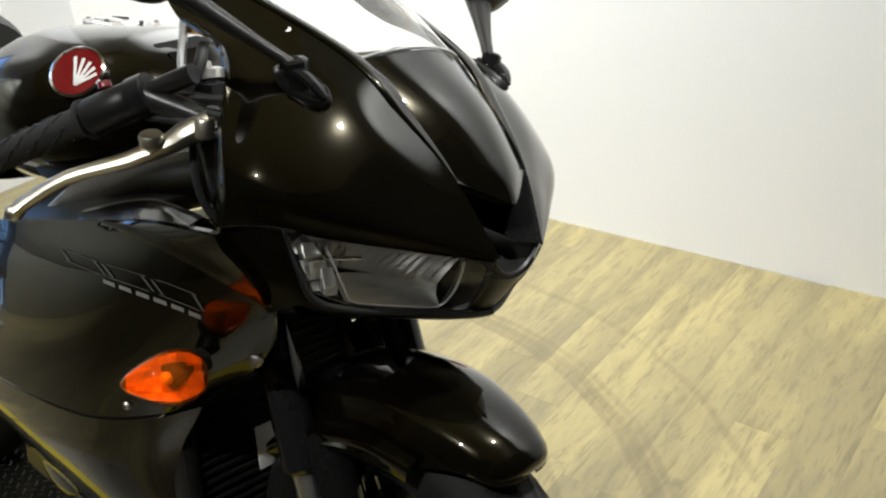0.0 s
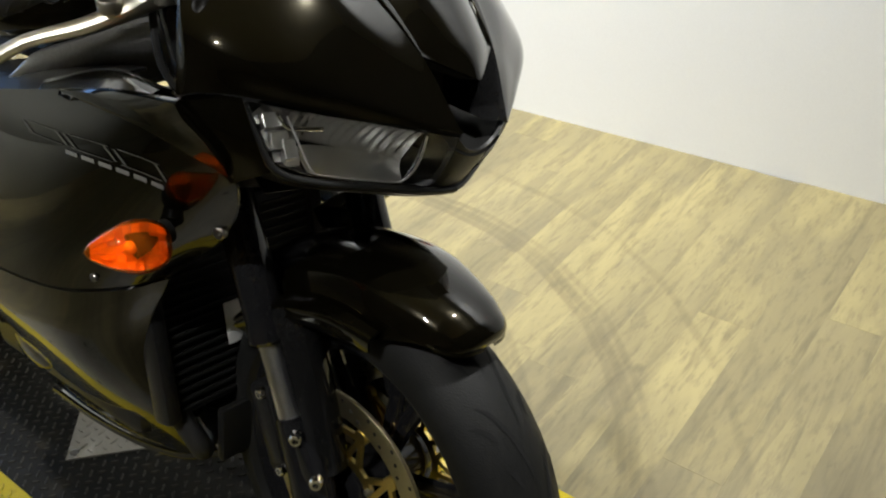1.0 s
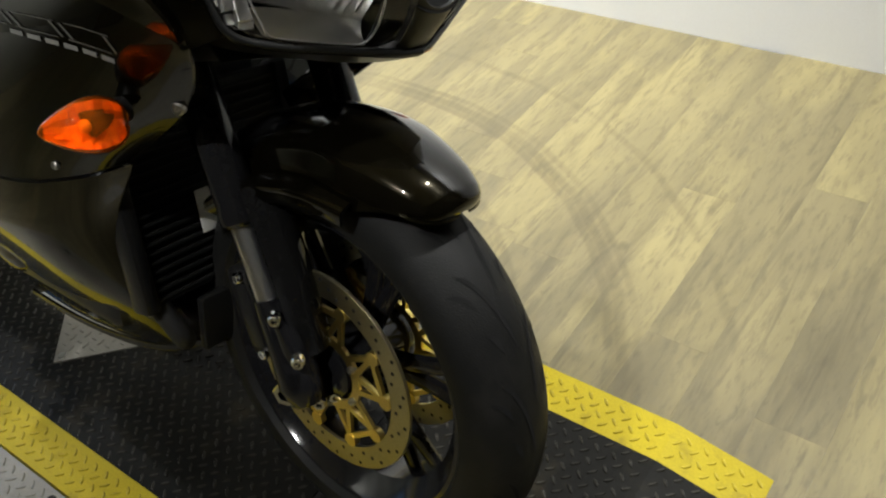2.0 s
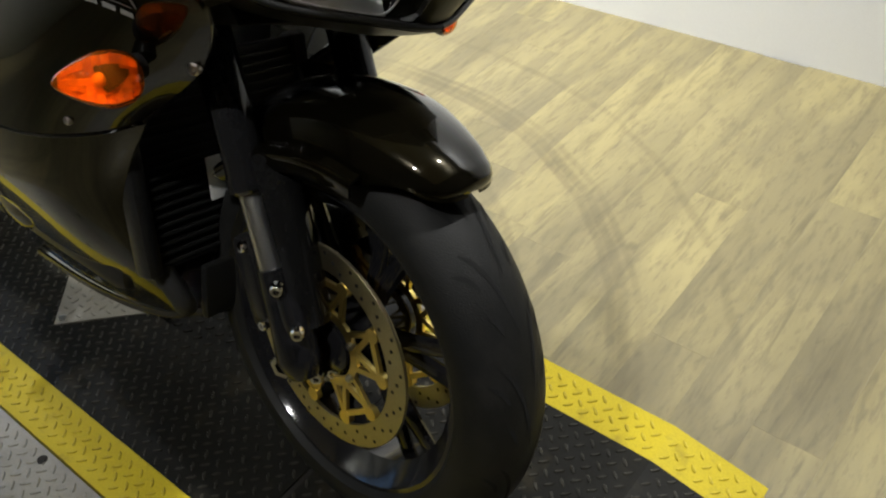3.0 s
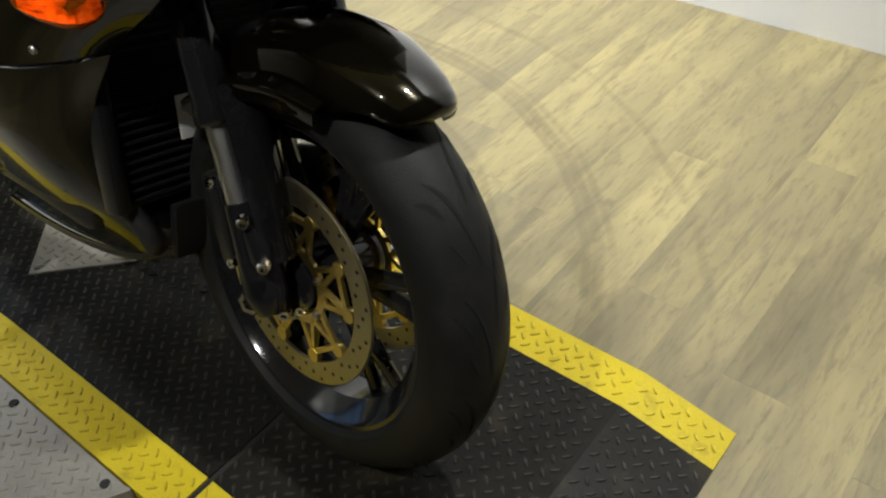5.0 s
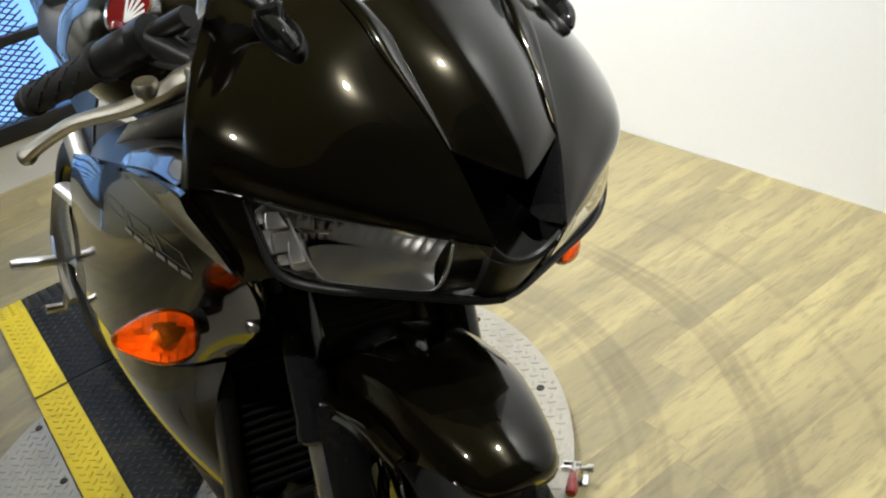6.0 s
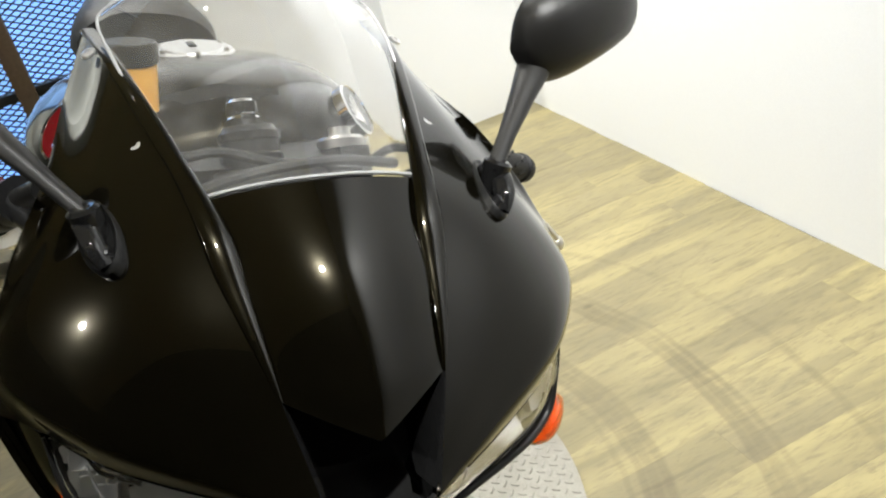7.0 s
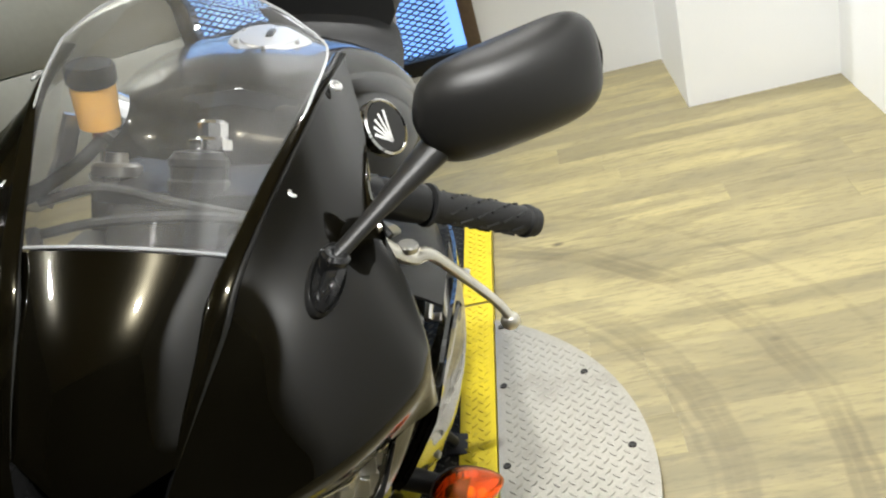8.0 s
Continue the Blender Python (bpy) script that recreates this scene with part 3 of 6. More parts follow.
tube(bm, [CL @ Vector((-0.03, 0, -0.003)), CL @ Vector((0.022, 0, -0.003)), CL @ Vector((0.024, 0, -0.003)), CL @ Vector((0.036, 0, -0.003))], [0.0055, 0.0055, 0.009, 0.009], 12)
part("plunger", recalc(bm), STEEL, latch)
bm = bmesh.new()
tube(bm, [(-0.228, 0.536, 0.004), (-0.206, 0.514, 0.012)], [0.006, 0.005], 8, flat=1.6)
arm = part("arm", recalc(bm), CHROME, latch)
bm = bmesh.new()
tube(bm, [(-0.210, 0.518, 0.0105), (-0.207, 0.515, 0.0115), (-0.190, 0.496, 0.016), (-0.168, 0.474, 0.022), (-0.163, 0.469, 0.0235)], [0.006, 0.009, 0.0105, 0.0125, 0.009], 14, flat=0.8)
part("handle", recalc(bm), RED, latch, "red rubber handle")


# ---- motorcycle: x ahead, y to its left, z up, standing on its side stand ----
LEAN = 16.0
bike = thing("motorcycle", "black sports motorcycle leaning on its side stand on the turntable", "motorcycle", m=pose(0, -0.0156 * U, 0, -LEAN, 0, 0))
WC, WR = Vector((0.045, 0.0, 0.328)), 0.328
RAKE = radians(23.5)
AXIS = Vector((-math.sin(RAKE), 0, math.cos(RAKE)))
PIVOT = Vector((0.152, 0, 0))
STEER = Matrix.Translation(PIVOT) @ Matrix.Rotation(radians(-6.0), 4, AXIS) @ Matrix.Translation(-PIVOT)


def steered(bm):
    bmesh.ops.transform(bm, matrix=STEER, verts=bm.verts)
    return bm


# front wheel


def tyre_mesh(c, r, half, rim):
    """A tyre with a round, uncut crown; its slanting grooves are dark strips laid on later."""
    prof = []
    for k in range(25):
        a = math.pi * (k / 24 - 0.5) * 1.12
        y = half * math.sin(a) / math.sin(math.pi * 0.56) * (1.0 if abs(a) < 1.4 else 1.0)
        h = r - (1 - math.cos(a)) * (half * 0.92)
        prof.append((y, h))
    prof = [(-half * 0.82, rim), *prof, (half * 0.82, rim)]
    bm = bmesh.new()
    lathe(bm, c, (0, 1, 0), prof, 96, cap=False)
    return bm


def groove(bm, c, r, half, path, wide=0.005):
    """A tapered near-black strip for the shade in a sipe, along a path of (angle, share of the half width), lying just
    proud of the crown.
    """
    line = spline([(a * r, y * half, 0) for a, y in path], 5)
    rows = []
    for k, p in enumerate(line):
        ahead = (line[min(k + 1, len(line) - 1)] - line[max(k - 1, 0)]).normalized()
        w = wide * 0.5 * min(1.0, 0.25 + 3.0 * min(k, len(line) - 1 - k) / len(line))
        row = []
        for e in (-1, 1):
            a, y = (p.x - e * w * ahead.y) / r, p.y + e * w * ahead.x
            q = math.asin(max(-1, min(1, y / half * math.sin(math.pi * 0.56))))
            h = r - (1 - math.cos(q)) * half * 0.92 + 0.0009
            row.append(c + Vector((math.cos(a) * h, y, math.sin(a) * h)))
        rows.append(row)
    bridge(bm, rows, False)


def bike_wheel(name, c, r, half, rim, turn, discs, spokes=6, tread=True):
    hold = new(name)
    hold.parent = bike
    place = (lambda b: steered(b)) if turn else (lambda b: b)
    tyre = part("tyre", place(recalc(tyre_mesh(c, r, half, rim))), RUBBER, hold, "black rubber tyre with slanting tread grooves")
    if tread:
        bm = bmesh.new()
        for k in range(13):
            a = 2 * math.pi * k / 13
            for s in (-1, 1):
                o = a + (0.24 if s > 0 else 0)
                side = lambda *path: groove(bm, c, r, half, [(o + a0, s * y0) for a0, y0 in path], 0.0056)
                side((0.00, 0.05), (0.12, 0.13), (0.24, 0.26), (0.33, 0.42), (0.38, 0.58))
                side((0.22, 0.50), (0.28, 0.62), (0.32, 0.80))
                side((0.02, 0.36), (0.08, 0.44), (0.12, 0.56))
        part("tread_groove", place(bm), GROOVE_SHADE, tyre)
    bm = bmesh.new()
    w = half * 0.86
    prof = [(-w, rim + 0.012), (-w, rim - 0.004), (-w * 0.8, rim - 0.012), (-w * 0.45, rim - 0.035), (w * 0.45, rim - 0.035), (w * 0.8, rim - 0.012), (w, rim - 0.004), (w, rim + 0.012)]
    lathe(bm, c, (0, 1, 0), prof, 72, cap=False)
    part("rim", place(recalc(bm)), RIM, hold, "gloss black rim")
    for k in range(spokes):
        bm = bmesh.new()
        a = 2 * math.pi * k / spokes + 0.2
        for e in (-1, 1):
            ring = []
            for t in (0.0, 0.35, 0.7, 1.0):
                rad = 0.035 + (rim - 0.062) * t
                aa = a + e * (0.05 + 0.10 * t)
                p = c + Vector((math.cos(aa) * rad, 0, math.sin(aa) * rad))
                ring.append((p, 0.012 - 0.003 * t))
            tube(bm, [p for p, _ in ring], [q for _, q in ring], 8, flat=1.5)
        part("spoke", place(recalc(bm)), RIM, hold)
    bm = bmesh.new()
    lathe(bm, c, (0, 1, 0), [(-0.075, 0.028), (-0.07, 0.042), (-0.03, 0.05), (0.03, 0.05), (0.07, 0.042), (0.075, 0.028)], 28)
    part("hub", place(recalc(bm)), RIM, hold)
    for s in discs:
        brake_disc(c + Vector((0, s * 0.066, 0)), s, hold, place)
    return hold


def brake_disc(c, s, hold, place, ro=0.165, ri=0.128, rb=0.112):
    bm = bmesh.new()
    t = 0.0028
    n = 96
    lathe(bm, c, (0, 1, 0), [(-t, ri), (-t, ro - 0.001), (-t * 0.5, ro), (t * 0.5, ro), (t, ro - 0.001), (t, ri), (-t, ri)], n, cap=False)
    disc = part("brake_disc", place(recalc(bm)), DISC, hold, "drilled steel brake disc")
    # near-black spots on the solid disc, painting the shade inside drilled holes
    bm = bmesh.new()
    for k in range(18):
        for m, rr in enumerate((0.138, 0.147, 0.156)):
            a = 2 * math.pi * (k + 0.33 * m) / 18
            p = c + Vector((math.cos(a) * rr, 0, math.sin(a) * rr))
            for e in (-1, 1):
                lathe(bm, p + Vector((0, e * (t + 0.0002), 0)), (0, e, 0), [(0, 0.0034), (0.0004, 0.0030)], 8)
    part("drill_hole", place(bm), DIRT_AND_SHADE, disc)
    # gold carrier: inner ring, paired arms out to the bobbins, ties between them
    h = 0.003

    def bar(bm, p0, p1, w=0.0042):
        d = (p1 - p0).normalized()
        sd = Vector((0, 1, 0)).cross(d)
        bridge(bm, [[q + sd * e + Vector((0, yy, 0)) for e, yy in ((-w, -h), (w, -h), (w, h), (-w, h))] for q in (p0, p1)], True, True)

    spot = lambda a, r: c + Vector((math.cos(a) * r, 0, math.sin(a) * r))
    bm = bmesh.new()
    lathe(bm, c, (0, 1, 0), [(-h, 0.050), (-h, 0.064), (h, 0.064), (h, 0.050), (-h, 0.050)], 40, cap=False)
    part("carrier_ring", place(recalc(bm)), GOLD, disc, "gold anodised disc carrier")
    for k in range(5):
        a = 2 * math.pi * k / 5 + 0.35
        bm = bmesh.new()
        for e in (-1, 1):
            bar(bm, spot(a, 0.060), spot(a + e * 0.30, rb))
            bar(bm, spot(a + e * 0.46, 0.060), spot(a + e * 0.30, rb))
        bar(bm, spot(a - 0.30, rb), spot(a + 0.30, rb))
        part("carrier_arm", place(recalc(bm)), GOLD, disc)
        for e in (-1, 1):
            bm = bmesh.new()
            lathe(bm, spot(a + e * 0.30, rb + 0.005), (0, 1, 0), [(-0.005, 0.006), (-0.005, 0.0115), (0.005, 0.0115), (0.005, 0.006)], 14)
            part("bobbin", place(recalc(bm)), GOLD, disc)
    for k in range(6):
        a = 2 * math.pi * (k + 0.5) / 6
        bm = bmesh.new()
        bolt(bm, c + Vector((math.cos(a) * 0.058, s * h, math.sin(a) * 0.058)), (0, s, 0), 0.0065, 0.006)
        part("bolt", place(bm), STEEL, disc)
    return disc


RIM_R = 0.242
wheel = bike_wheel("front_wheel", WC, WR, 0.069, RIM_R, True, (-1, 1))

# forks
UP = AXIS


def fork(s):
    hold = new("fork_leg")
    hold.parent = bike
    foot = WC + Vector((-0.012, s * 0.113, 0))
    bm = bmesh.new()
    tube(bm, [foot + UP * h for h in (-0.035, -0.02, 0.0, 0.06, 0.11, 0.135)], [0.02, 0.028, 0.034, 0.029, 0.027, 0.026], 18)
    tube(bm, [(0.030, s * 0.105, 0.325), (0.020, s * 0.092, 0.296), (0.030, s * 0.066, 0.281), (0.030, s * 0.040, 0.276)], [0.030, 0.026, 0.020, 0.014], 14)
    tube(bm, [(-0.005, s * 0.112, 0.450), (0.030, s * 0.114, 0.400), (0.038, s * 0.108, 0.345)], [0.020, 0.024, 0.022], 14)
    # pad that carries the caliper, behind the leg
    tube(bm, [foot + UP * 0.05, foot + UP * 0.07 + Vector((-0.05, -s * 0.015, 0.01)), foot + UP * 0.12 + Vector((-0.07, -s * 0.02, 0.02))], [0.022, 0.02, 0.014], 10)
    lower = part("lower_leg", steered(recalc(bm)), RIM, hold, "gloss black cast fork foot")
    bm = bmesh.new()
    tube(bm, [foot + UP * h for h in (0.13, 0.31)], 0.021, 24)
    part("stanchion", steered(bm), STANCHION, hold, "polished steel fork tube")
    bm = bmesh.new()
    tube(bm, [foot + UP * h for h in (0.245, 0.25, 0.265, 0.275, 0.6, 0.79)], [0.029, 0.033, 0.033, 0.030, 0.031, 0.031], 20)
    part("outer_tube", steered(bm), RIM, hold, "black fork tube")
    bm = bmesh.new()
    lathe(bm, (0.010, s * 0.118, 0.300), (0.35, s, 0.1), [(0, 0.021), (0.012, 0.021), (0.015, 0.018), (0.015, 0.011), (0.008, 0.009), (0.008, 0.0005)], 6)
    part("axle_nut", steered(bm), CHROME, lower, "bright hexagonal axle end")
    for at in ((0.052, s * 0.096, 0.290), (0.050, s * 0.064, 0.282), (0.016, s * 0.136, 0.442), (0.058, s * 0.134, 0.390)):
        bm = bmesh.new()
        bolt(bm, at, (0.7, s * 0.7, 0), 0.0105, 0.010)
        part("pinch_bolt", steered(bm), CHROME, lower)
    # radial caliper over the rear of the disc
    cal = new("brake_caliper")
    cal.parent = bike
    bm = bmesh.new()
    mid = WC + Vector((-0.132, s * 0.07, 0.055))
    turn = Matrix.Translation(mid) @ Matrix.Rotation(radians(-22), 4, "Y")
    block(bm, -0.034, 0.034, -0.036, 0.036, -0.075, 0.075, 0.012, m=turn)
    block(bm, -0.02, 0.02, s * 0.03 - 0.012, s * 0.03 + 0.012, -0.055, 0.055, 0.008, m=turn)
    body = part("body", steered(bm), DARK, cal, "black brake caliper")
    for h in (-0.062, 0.062):
        bm = bmesh.new()
        bolt(bm, turn @ Vector((0.01, s * 0.038, h)), (0, s, 0), 0.0095, 0.008)
        part("bolt", steered(bm), CHROME, cal)
    return hold


for s in (-1, 1):
    fork(s)

# front mudguard hugging the tyre
def mudguard():
    bm = bmesh.new()
    rows = []
    n = 40
    for i in range(n + 1):
        deg = 58.5 + 75.5 * (i / n) ** 2
        a = radians(deg)
        crown = between(deg, ((58.5, 0.366), (58.8, 0.374), (59.6, 0.381), (61.5, 0.386), (66, 0.389), (84, 0.389), (110, 0.382), (152, 0.366)))
        half = between(deg, ((58.5, 0.010), (58.7, 0.024), (59.2, 0.036), (60.2, 0.047), (62, 0.057), (65, 0.066), (71, 0.074), (80, 0.084), (152, 0.090)))
        skirt = between(deg, ((58.5, 0.362), (60, 0.356), (63, 0.350), (67, 0.340), (73, 0.318), (80, 0.292), (90, 0.268), (106, 0.260), (125, 0.29), (152, 0.31)))
        row = []
        for j in range(21):
            q = j / 10 - 1
            k = abs(q)
            if k < 0.7:
                w = math.sin(k / 0.7 * math.pi / 2)
                y, h = half * w * 0.97, crown - min(0.04, crown - skirt) * (1 - math.cos(k / 0.7 * math.pi / 2))
            else:
                t = (k - 0.7) / 0.3
                y, h = half * (0.97 + 0.05 * math.sin(t * math.pi / 2)), crown - min(0.04, crown - skirt) + (skirt - crown + min(0.04, crown - skirt)) * t
            row.append(WC + Vector((math.cos(a) * h, math.copysign(y, q), math.sin(a) * h)))
        rows.append(row)
    sheet(bm, rows, 0.004, inward=WC)
    ob = part("front_mudguard", steered(bm), PAINT, bike, "gloss black front mudguard")
    for s in (-1, 1):
        # raised blade on the flank, running back to the fork
        bm = bmesh.new()
        grid = []
        for u in range(5):
            deg = 76 + 13 * u
            a, w = radians(deg), 0.091 + 0.004 * u
            r0 = 0.312 - 0.004 * u
            grid.append([WC + Vector((math.cos(a) * r, s * y, math.sin(a) * r)) for r, y in ((r0 + 0.012, w - 0.004), (r0, w + 0.010 + 0.003 * u), (r0 - 0.022, w + 0.006))])
        sheet(bm, surface(grid, 4, 4), 0.005, inward=WC)
        part("blade", steered(bm), PAINT, ob)
        # guard in front of the fork tube
        bm = bmesh.new()
        foot = WC + Vector((-0.012, s * 0.113, 0))
        rows = []
        for k in range(9):
            h = 0.045 + 0.255 * k / 8
            wide = 0.052 * (0.72 + 0.28 * math.sin(math.pi * min(1, k / 5) / 2))
            c = foot + UP * h
            rows.append([c + Vector((0.008 + wide * math.cos(g), s * (-0.020 + wide * 0.95 * math.sin(g)), 0.4 * wide * math.cos(g))) for g in (radians(-80 + 16 * m) for m in range(9))])
        sheet(bm, rows, 0.004, inward=foot + UP * 0.15)
        part("fork_guard", steered(bm), GLOSS_BLACK, ob, "gloss black fork guard")
        bm = bmesh.new()
        bolt(bm, WC + Vector((math.cos(1.85) * 0.29, s * 0.098, math.sin(1.85) * 0.29)), (0, s, 0), 0.008, 0.005)
        part("bolt", steered(bm), STEEL, ob)


mudguard()

# ---- front cowl ----
def cowl_grid():
    return [
        [(0.1685, 0.0475, 0.8975), (0.1686, 0.0474, 0.8970), (0.1688, 0.0472, 0.8965), (0.1689, 0.0471, 0.8960), (0.169, 0.047, 0.8955)],
        [(0.118, 0.071, 0.981), (0.124, 0.094, 0.960), (0.129, 0.110, 0.938), (0.132, 0.119, 0.923), (0.130, 0.119, 0.909)],
        [(0.052, 0.091, 1.050), (0.063, 0.144, 1.026), (0.073, 0.186, 0.988), (0.080, 0.207, 0.956), (0.077, 0.200, 0.926)],
        [(-0.022, 0.108, 1.110), (-0.011, 0.174, 1.076), (-0.002, 0.231, 1.030), (0.009, 0.264, 0.980), (0.018, 0.250, 0.936)],
        [(-0.195, 0.145, 1.180), (-0.132, 0.180, 1.130), (-0.078, 0.222, 1.078), (-0.040, 0.274, 1.002), (-0.016, 0.279, 0.936)],
        [(-0.325, 0.162, 1.198), (-0.245, 0.192, 1.146), (-0.118, 0.218, 1.108), (-0.066, 0.263, 1.030), (-0.042, 0.287, 0.929)],
    ]


def mirrored(points, s):
    return [Vector((p[0], p[1] * s, p[2])) for p in points]


cowl = new("front_cowl")
cowl.parent = bike
cowl["label"] = "gloss black front fairing cowl"
for s in (-1, 1):
    bm = bmesh.new()
    pts = surface(flip(cowl_grid(), s), 10, 10)
    sheet(bm, pts, 0.004, inward=(-0.1, 0, 0.95))
    part("side_panel", bm, PAINT, cowl, "gloss black cowl side panel")
    # rounded rib that runs from the nose up along the screen
    line = [row[0] for row in pts][10:]
    bm = bmesh.new()
    rings = []
    for k, p in enumerate(line):
        t = k / (len(line) - 1)
        ahead = (line[min(k + 1, len(line) - 1)] - line[max(k - 1, 0)]).normalized()
        side = Vector((0, -s, 0))
        side = (side - ahead * side.dot(ahead)).normalized()
        up = ahead.cross(side)
        up = up if up.z > 0 else -up
        grow = min(1.0, 0.10 + k / 16)
        wide = between(t, ((0.0, 0.014), (0.3, 0.014), (0.55, 0.0095), (1.0, 0.008))) * grow
        high = between(t, ((0.0, 0.0048), (0.3, 0.0048), (0.55, 0.0032), (1.0, 0.0028))) * grow
        mid = p + side * (0.004 * grow)
        rings.append([mid + side * wide * math.cos(a) + up * high * math.sin(a) for a in (2 * math.pi * q / 20 for q in range(20))])
    bridge(bm, rings, True, True)
    part("rib", recalc(bm), PAINT, cowl, "raised gloss black rib")
    for at in ((-0.098, 0.141, 1.132), (-0.248, 0.163, 1.187)):
        bm = bmesh.new()
        lathe(bm, (at[0], at[1] * s, at[2] + 0.001), (0.25, s * 0.45, 0.85), [(0, 0.0078), (0.0022, 0.0076), (0.0034, 0.006), (0.0036, 0.0032), (0.0016, 0.0030), (0.0016, 0.0002)], 20)
        part("screw", recalc(bm), CAP, cowl, "pale flat screw")

# nose panel below the screen; its lower edge is a sharp V
side_line = spline([(-0.020, 0.098, 1.104), (0.050, 0.086, 1.046), (0.098, 0.074, 0.999), (0.117, 0.069, 0.980)], 10)
mid_line = spline([(-0.003, 0, 1.119), (0.074, 0, 1.061), (0.130, 0, 0.996), (0.154, 0, 0.951)], 10)
rows = []
for k, (a, c) in enumerate(zip(side_line, mid_line)):
    t = k / (len(side_line) - 1)
    power = 2.0 - 0.9 * t ** 2
    rows.append([Vector((a.x + (c.x - a.x) * (1 - abs(q) ** power), a.y * q, a.z + (c.z - a.z) * (1 - abs(q) ** power))) for q in (j / 12 - 1 for j in range(25))])
bm = bmesh.new()
sheet(bm, rows, 0.004, inward=(-0.1, 0, 0.9))
part("nose_panel", bm, PAINT, cowl, "gloss black nose panel below the screen")

# air intake: a dark duct that opens under the nose between two gloss cheeks
vee = rows[-1]
bm = bmesh.new()
bridge(bm, [vee, [p + Vector((-0.03, 0, -0.004)) for p in vee], [Vector((0.055, p.y * 0.8, 0.955)) for p in vee]], False)
part("intake_roof", recalc(bm), MATT_BLACK, cowl, "matt black roof of the air intake")
bm = bmesh.new()
bridge(bm, [[Vector((0.055, y, z)) for y in (-0.06, -0.03, 0.0, 0.03, 0.06)] for z in (0.96, 0.92, 0.88)], False)
part("intake_back", recalc(bm), MATT_BLACK, cowl, "matt black air intake")
for s in (-1, 1):
    edge = [row[0] for row in surface(flip(cowl_grid(), s), 10, 10)][:11]
    bm = bmesh.new()
    bridge(bm, [edge, [p + Vector((-0.012, -s * 0.004, -0.001)) for p in edge], [p + Vector((-0.035, -s * 0.008, -0.004)) for p in edge], [Vector((0.055, s * 0.058, p.z * 0.9 + 0.09)) for p in edge]], False)
    part("intake_cheek", recalc(bm), GLOSS_BLACK, cowl, "gloss black intake cheek")
beak_floor = [
    [(0.060, 0.046, 0.870), (0.060, 0.023, 0.864), (0.060, 0, 0.862), (0.060, -0.023, 0.864), (0.060, -0.046, 0.870)],
    [(0.120, 0.046, 0.868), (0.122, 0.024, 0.860), (0.122, 0, 0.857), (0.122, -0.024, 0.860), (0.120, -0.046, 0.868)],
    [(0.158, 0.045, 0.878), (0.160, 0.024, 0.868), (0.160, 0, 0.864), (0.160, -0.024, 0.868), (0.158, -0.045, 0.878)],
]
bm = bmesh.new()
sheet(bm, surface([[Vector(p) for p in row] for row in beak_floor], 4, 4), 0.004, inward=(0.1, 0, 0.8))
part("intake_floor", bm, MATT_BLACK, cowl, "matt black floor of the intake")
beak = [
    [(0.163, 0.046, 0.889), (0.162, 0.024, 0.872), (0.161, 0, 0.866), (0.162, -0.024, 0.872), (0.163, -0.046, 0.889)],
    [(0.144, 0.041, 0.854), (0.149, 0.022, 0.846), (0.150, 0, 0.842), (0.149, -0.022, 0.846), (0.144, -0.041, 0.854)],
    [(0.120, 0.034, 0.817), (0.126, 0.018, 0.812), (0.128, 0, 0.810), (0.126, -0.018, 0.812), (0.120, -0.034, 0.817)],
]
bm = bmesh.new()
sheet(bm, surface([[Vector(p) for p in row] for row in beak], 6, 5), 0.004, inward=(0, 0, 0.86))
part("beak", bm, PLASTIC, cowl, "satin black nose between the headlights")

# headlights: a clear cover from the panel's lower edge down to the chin
COVER_TOP = [(0.024, 0.243, 0.930), (0.077, 0.197, 0.921), (0.130, 0.117, 0.905), (0.166, 0.048, 0.891)]
COVER_LOW = [(0.047, 0.222, 0.862), (0.068, 0.184, 0.845), (0.097, 0.108, 0.829), (0.121, 0.037, 0.816)]
top_line, low_line = spline(COVER_TOP, 8), spline(COVER_LOW, 8)


def cover(u, v, back=0.0):
    """A place on the headlight cover: u from its outer end to the nose, v from top to chin; back: how far behind it."""
    k = min(int(u * 24), 23)
    f = u * 24 - k
    a, b = top_line[k].lerp(top_line[k + 1], f), low_line[k].lerp(low_line[k + 1], f)
    out = Vector((0.72, 0.55 - 0.35 * u, -0.25))
    return a.lerp(b, v) + out * (0.007 * math.sin(math.pi * v)) - Vector((0.93, 0.30, 0.0)) * back


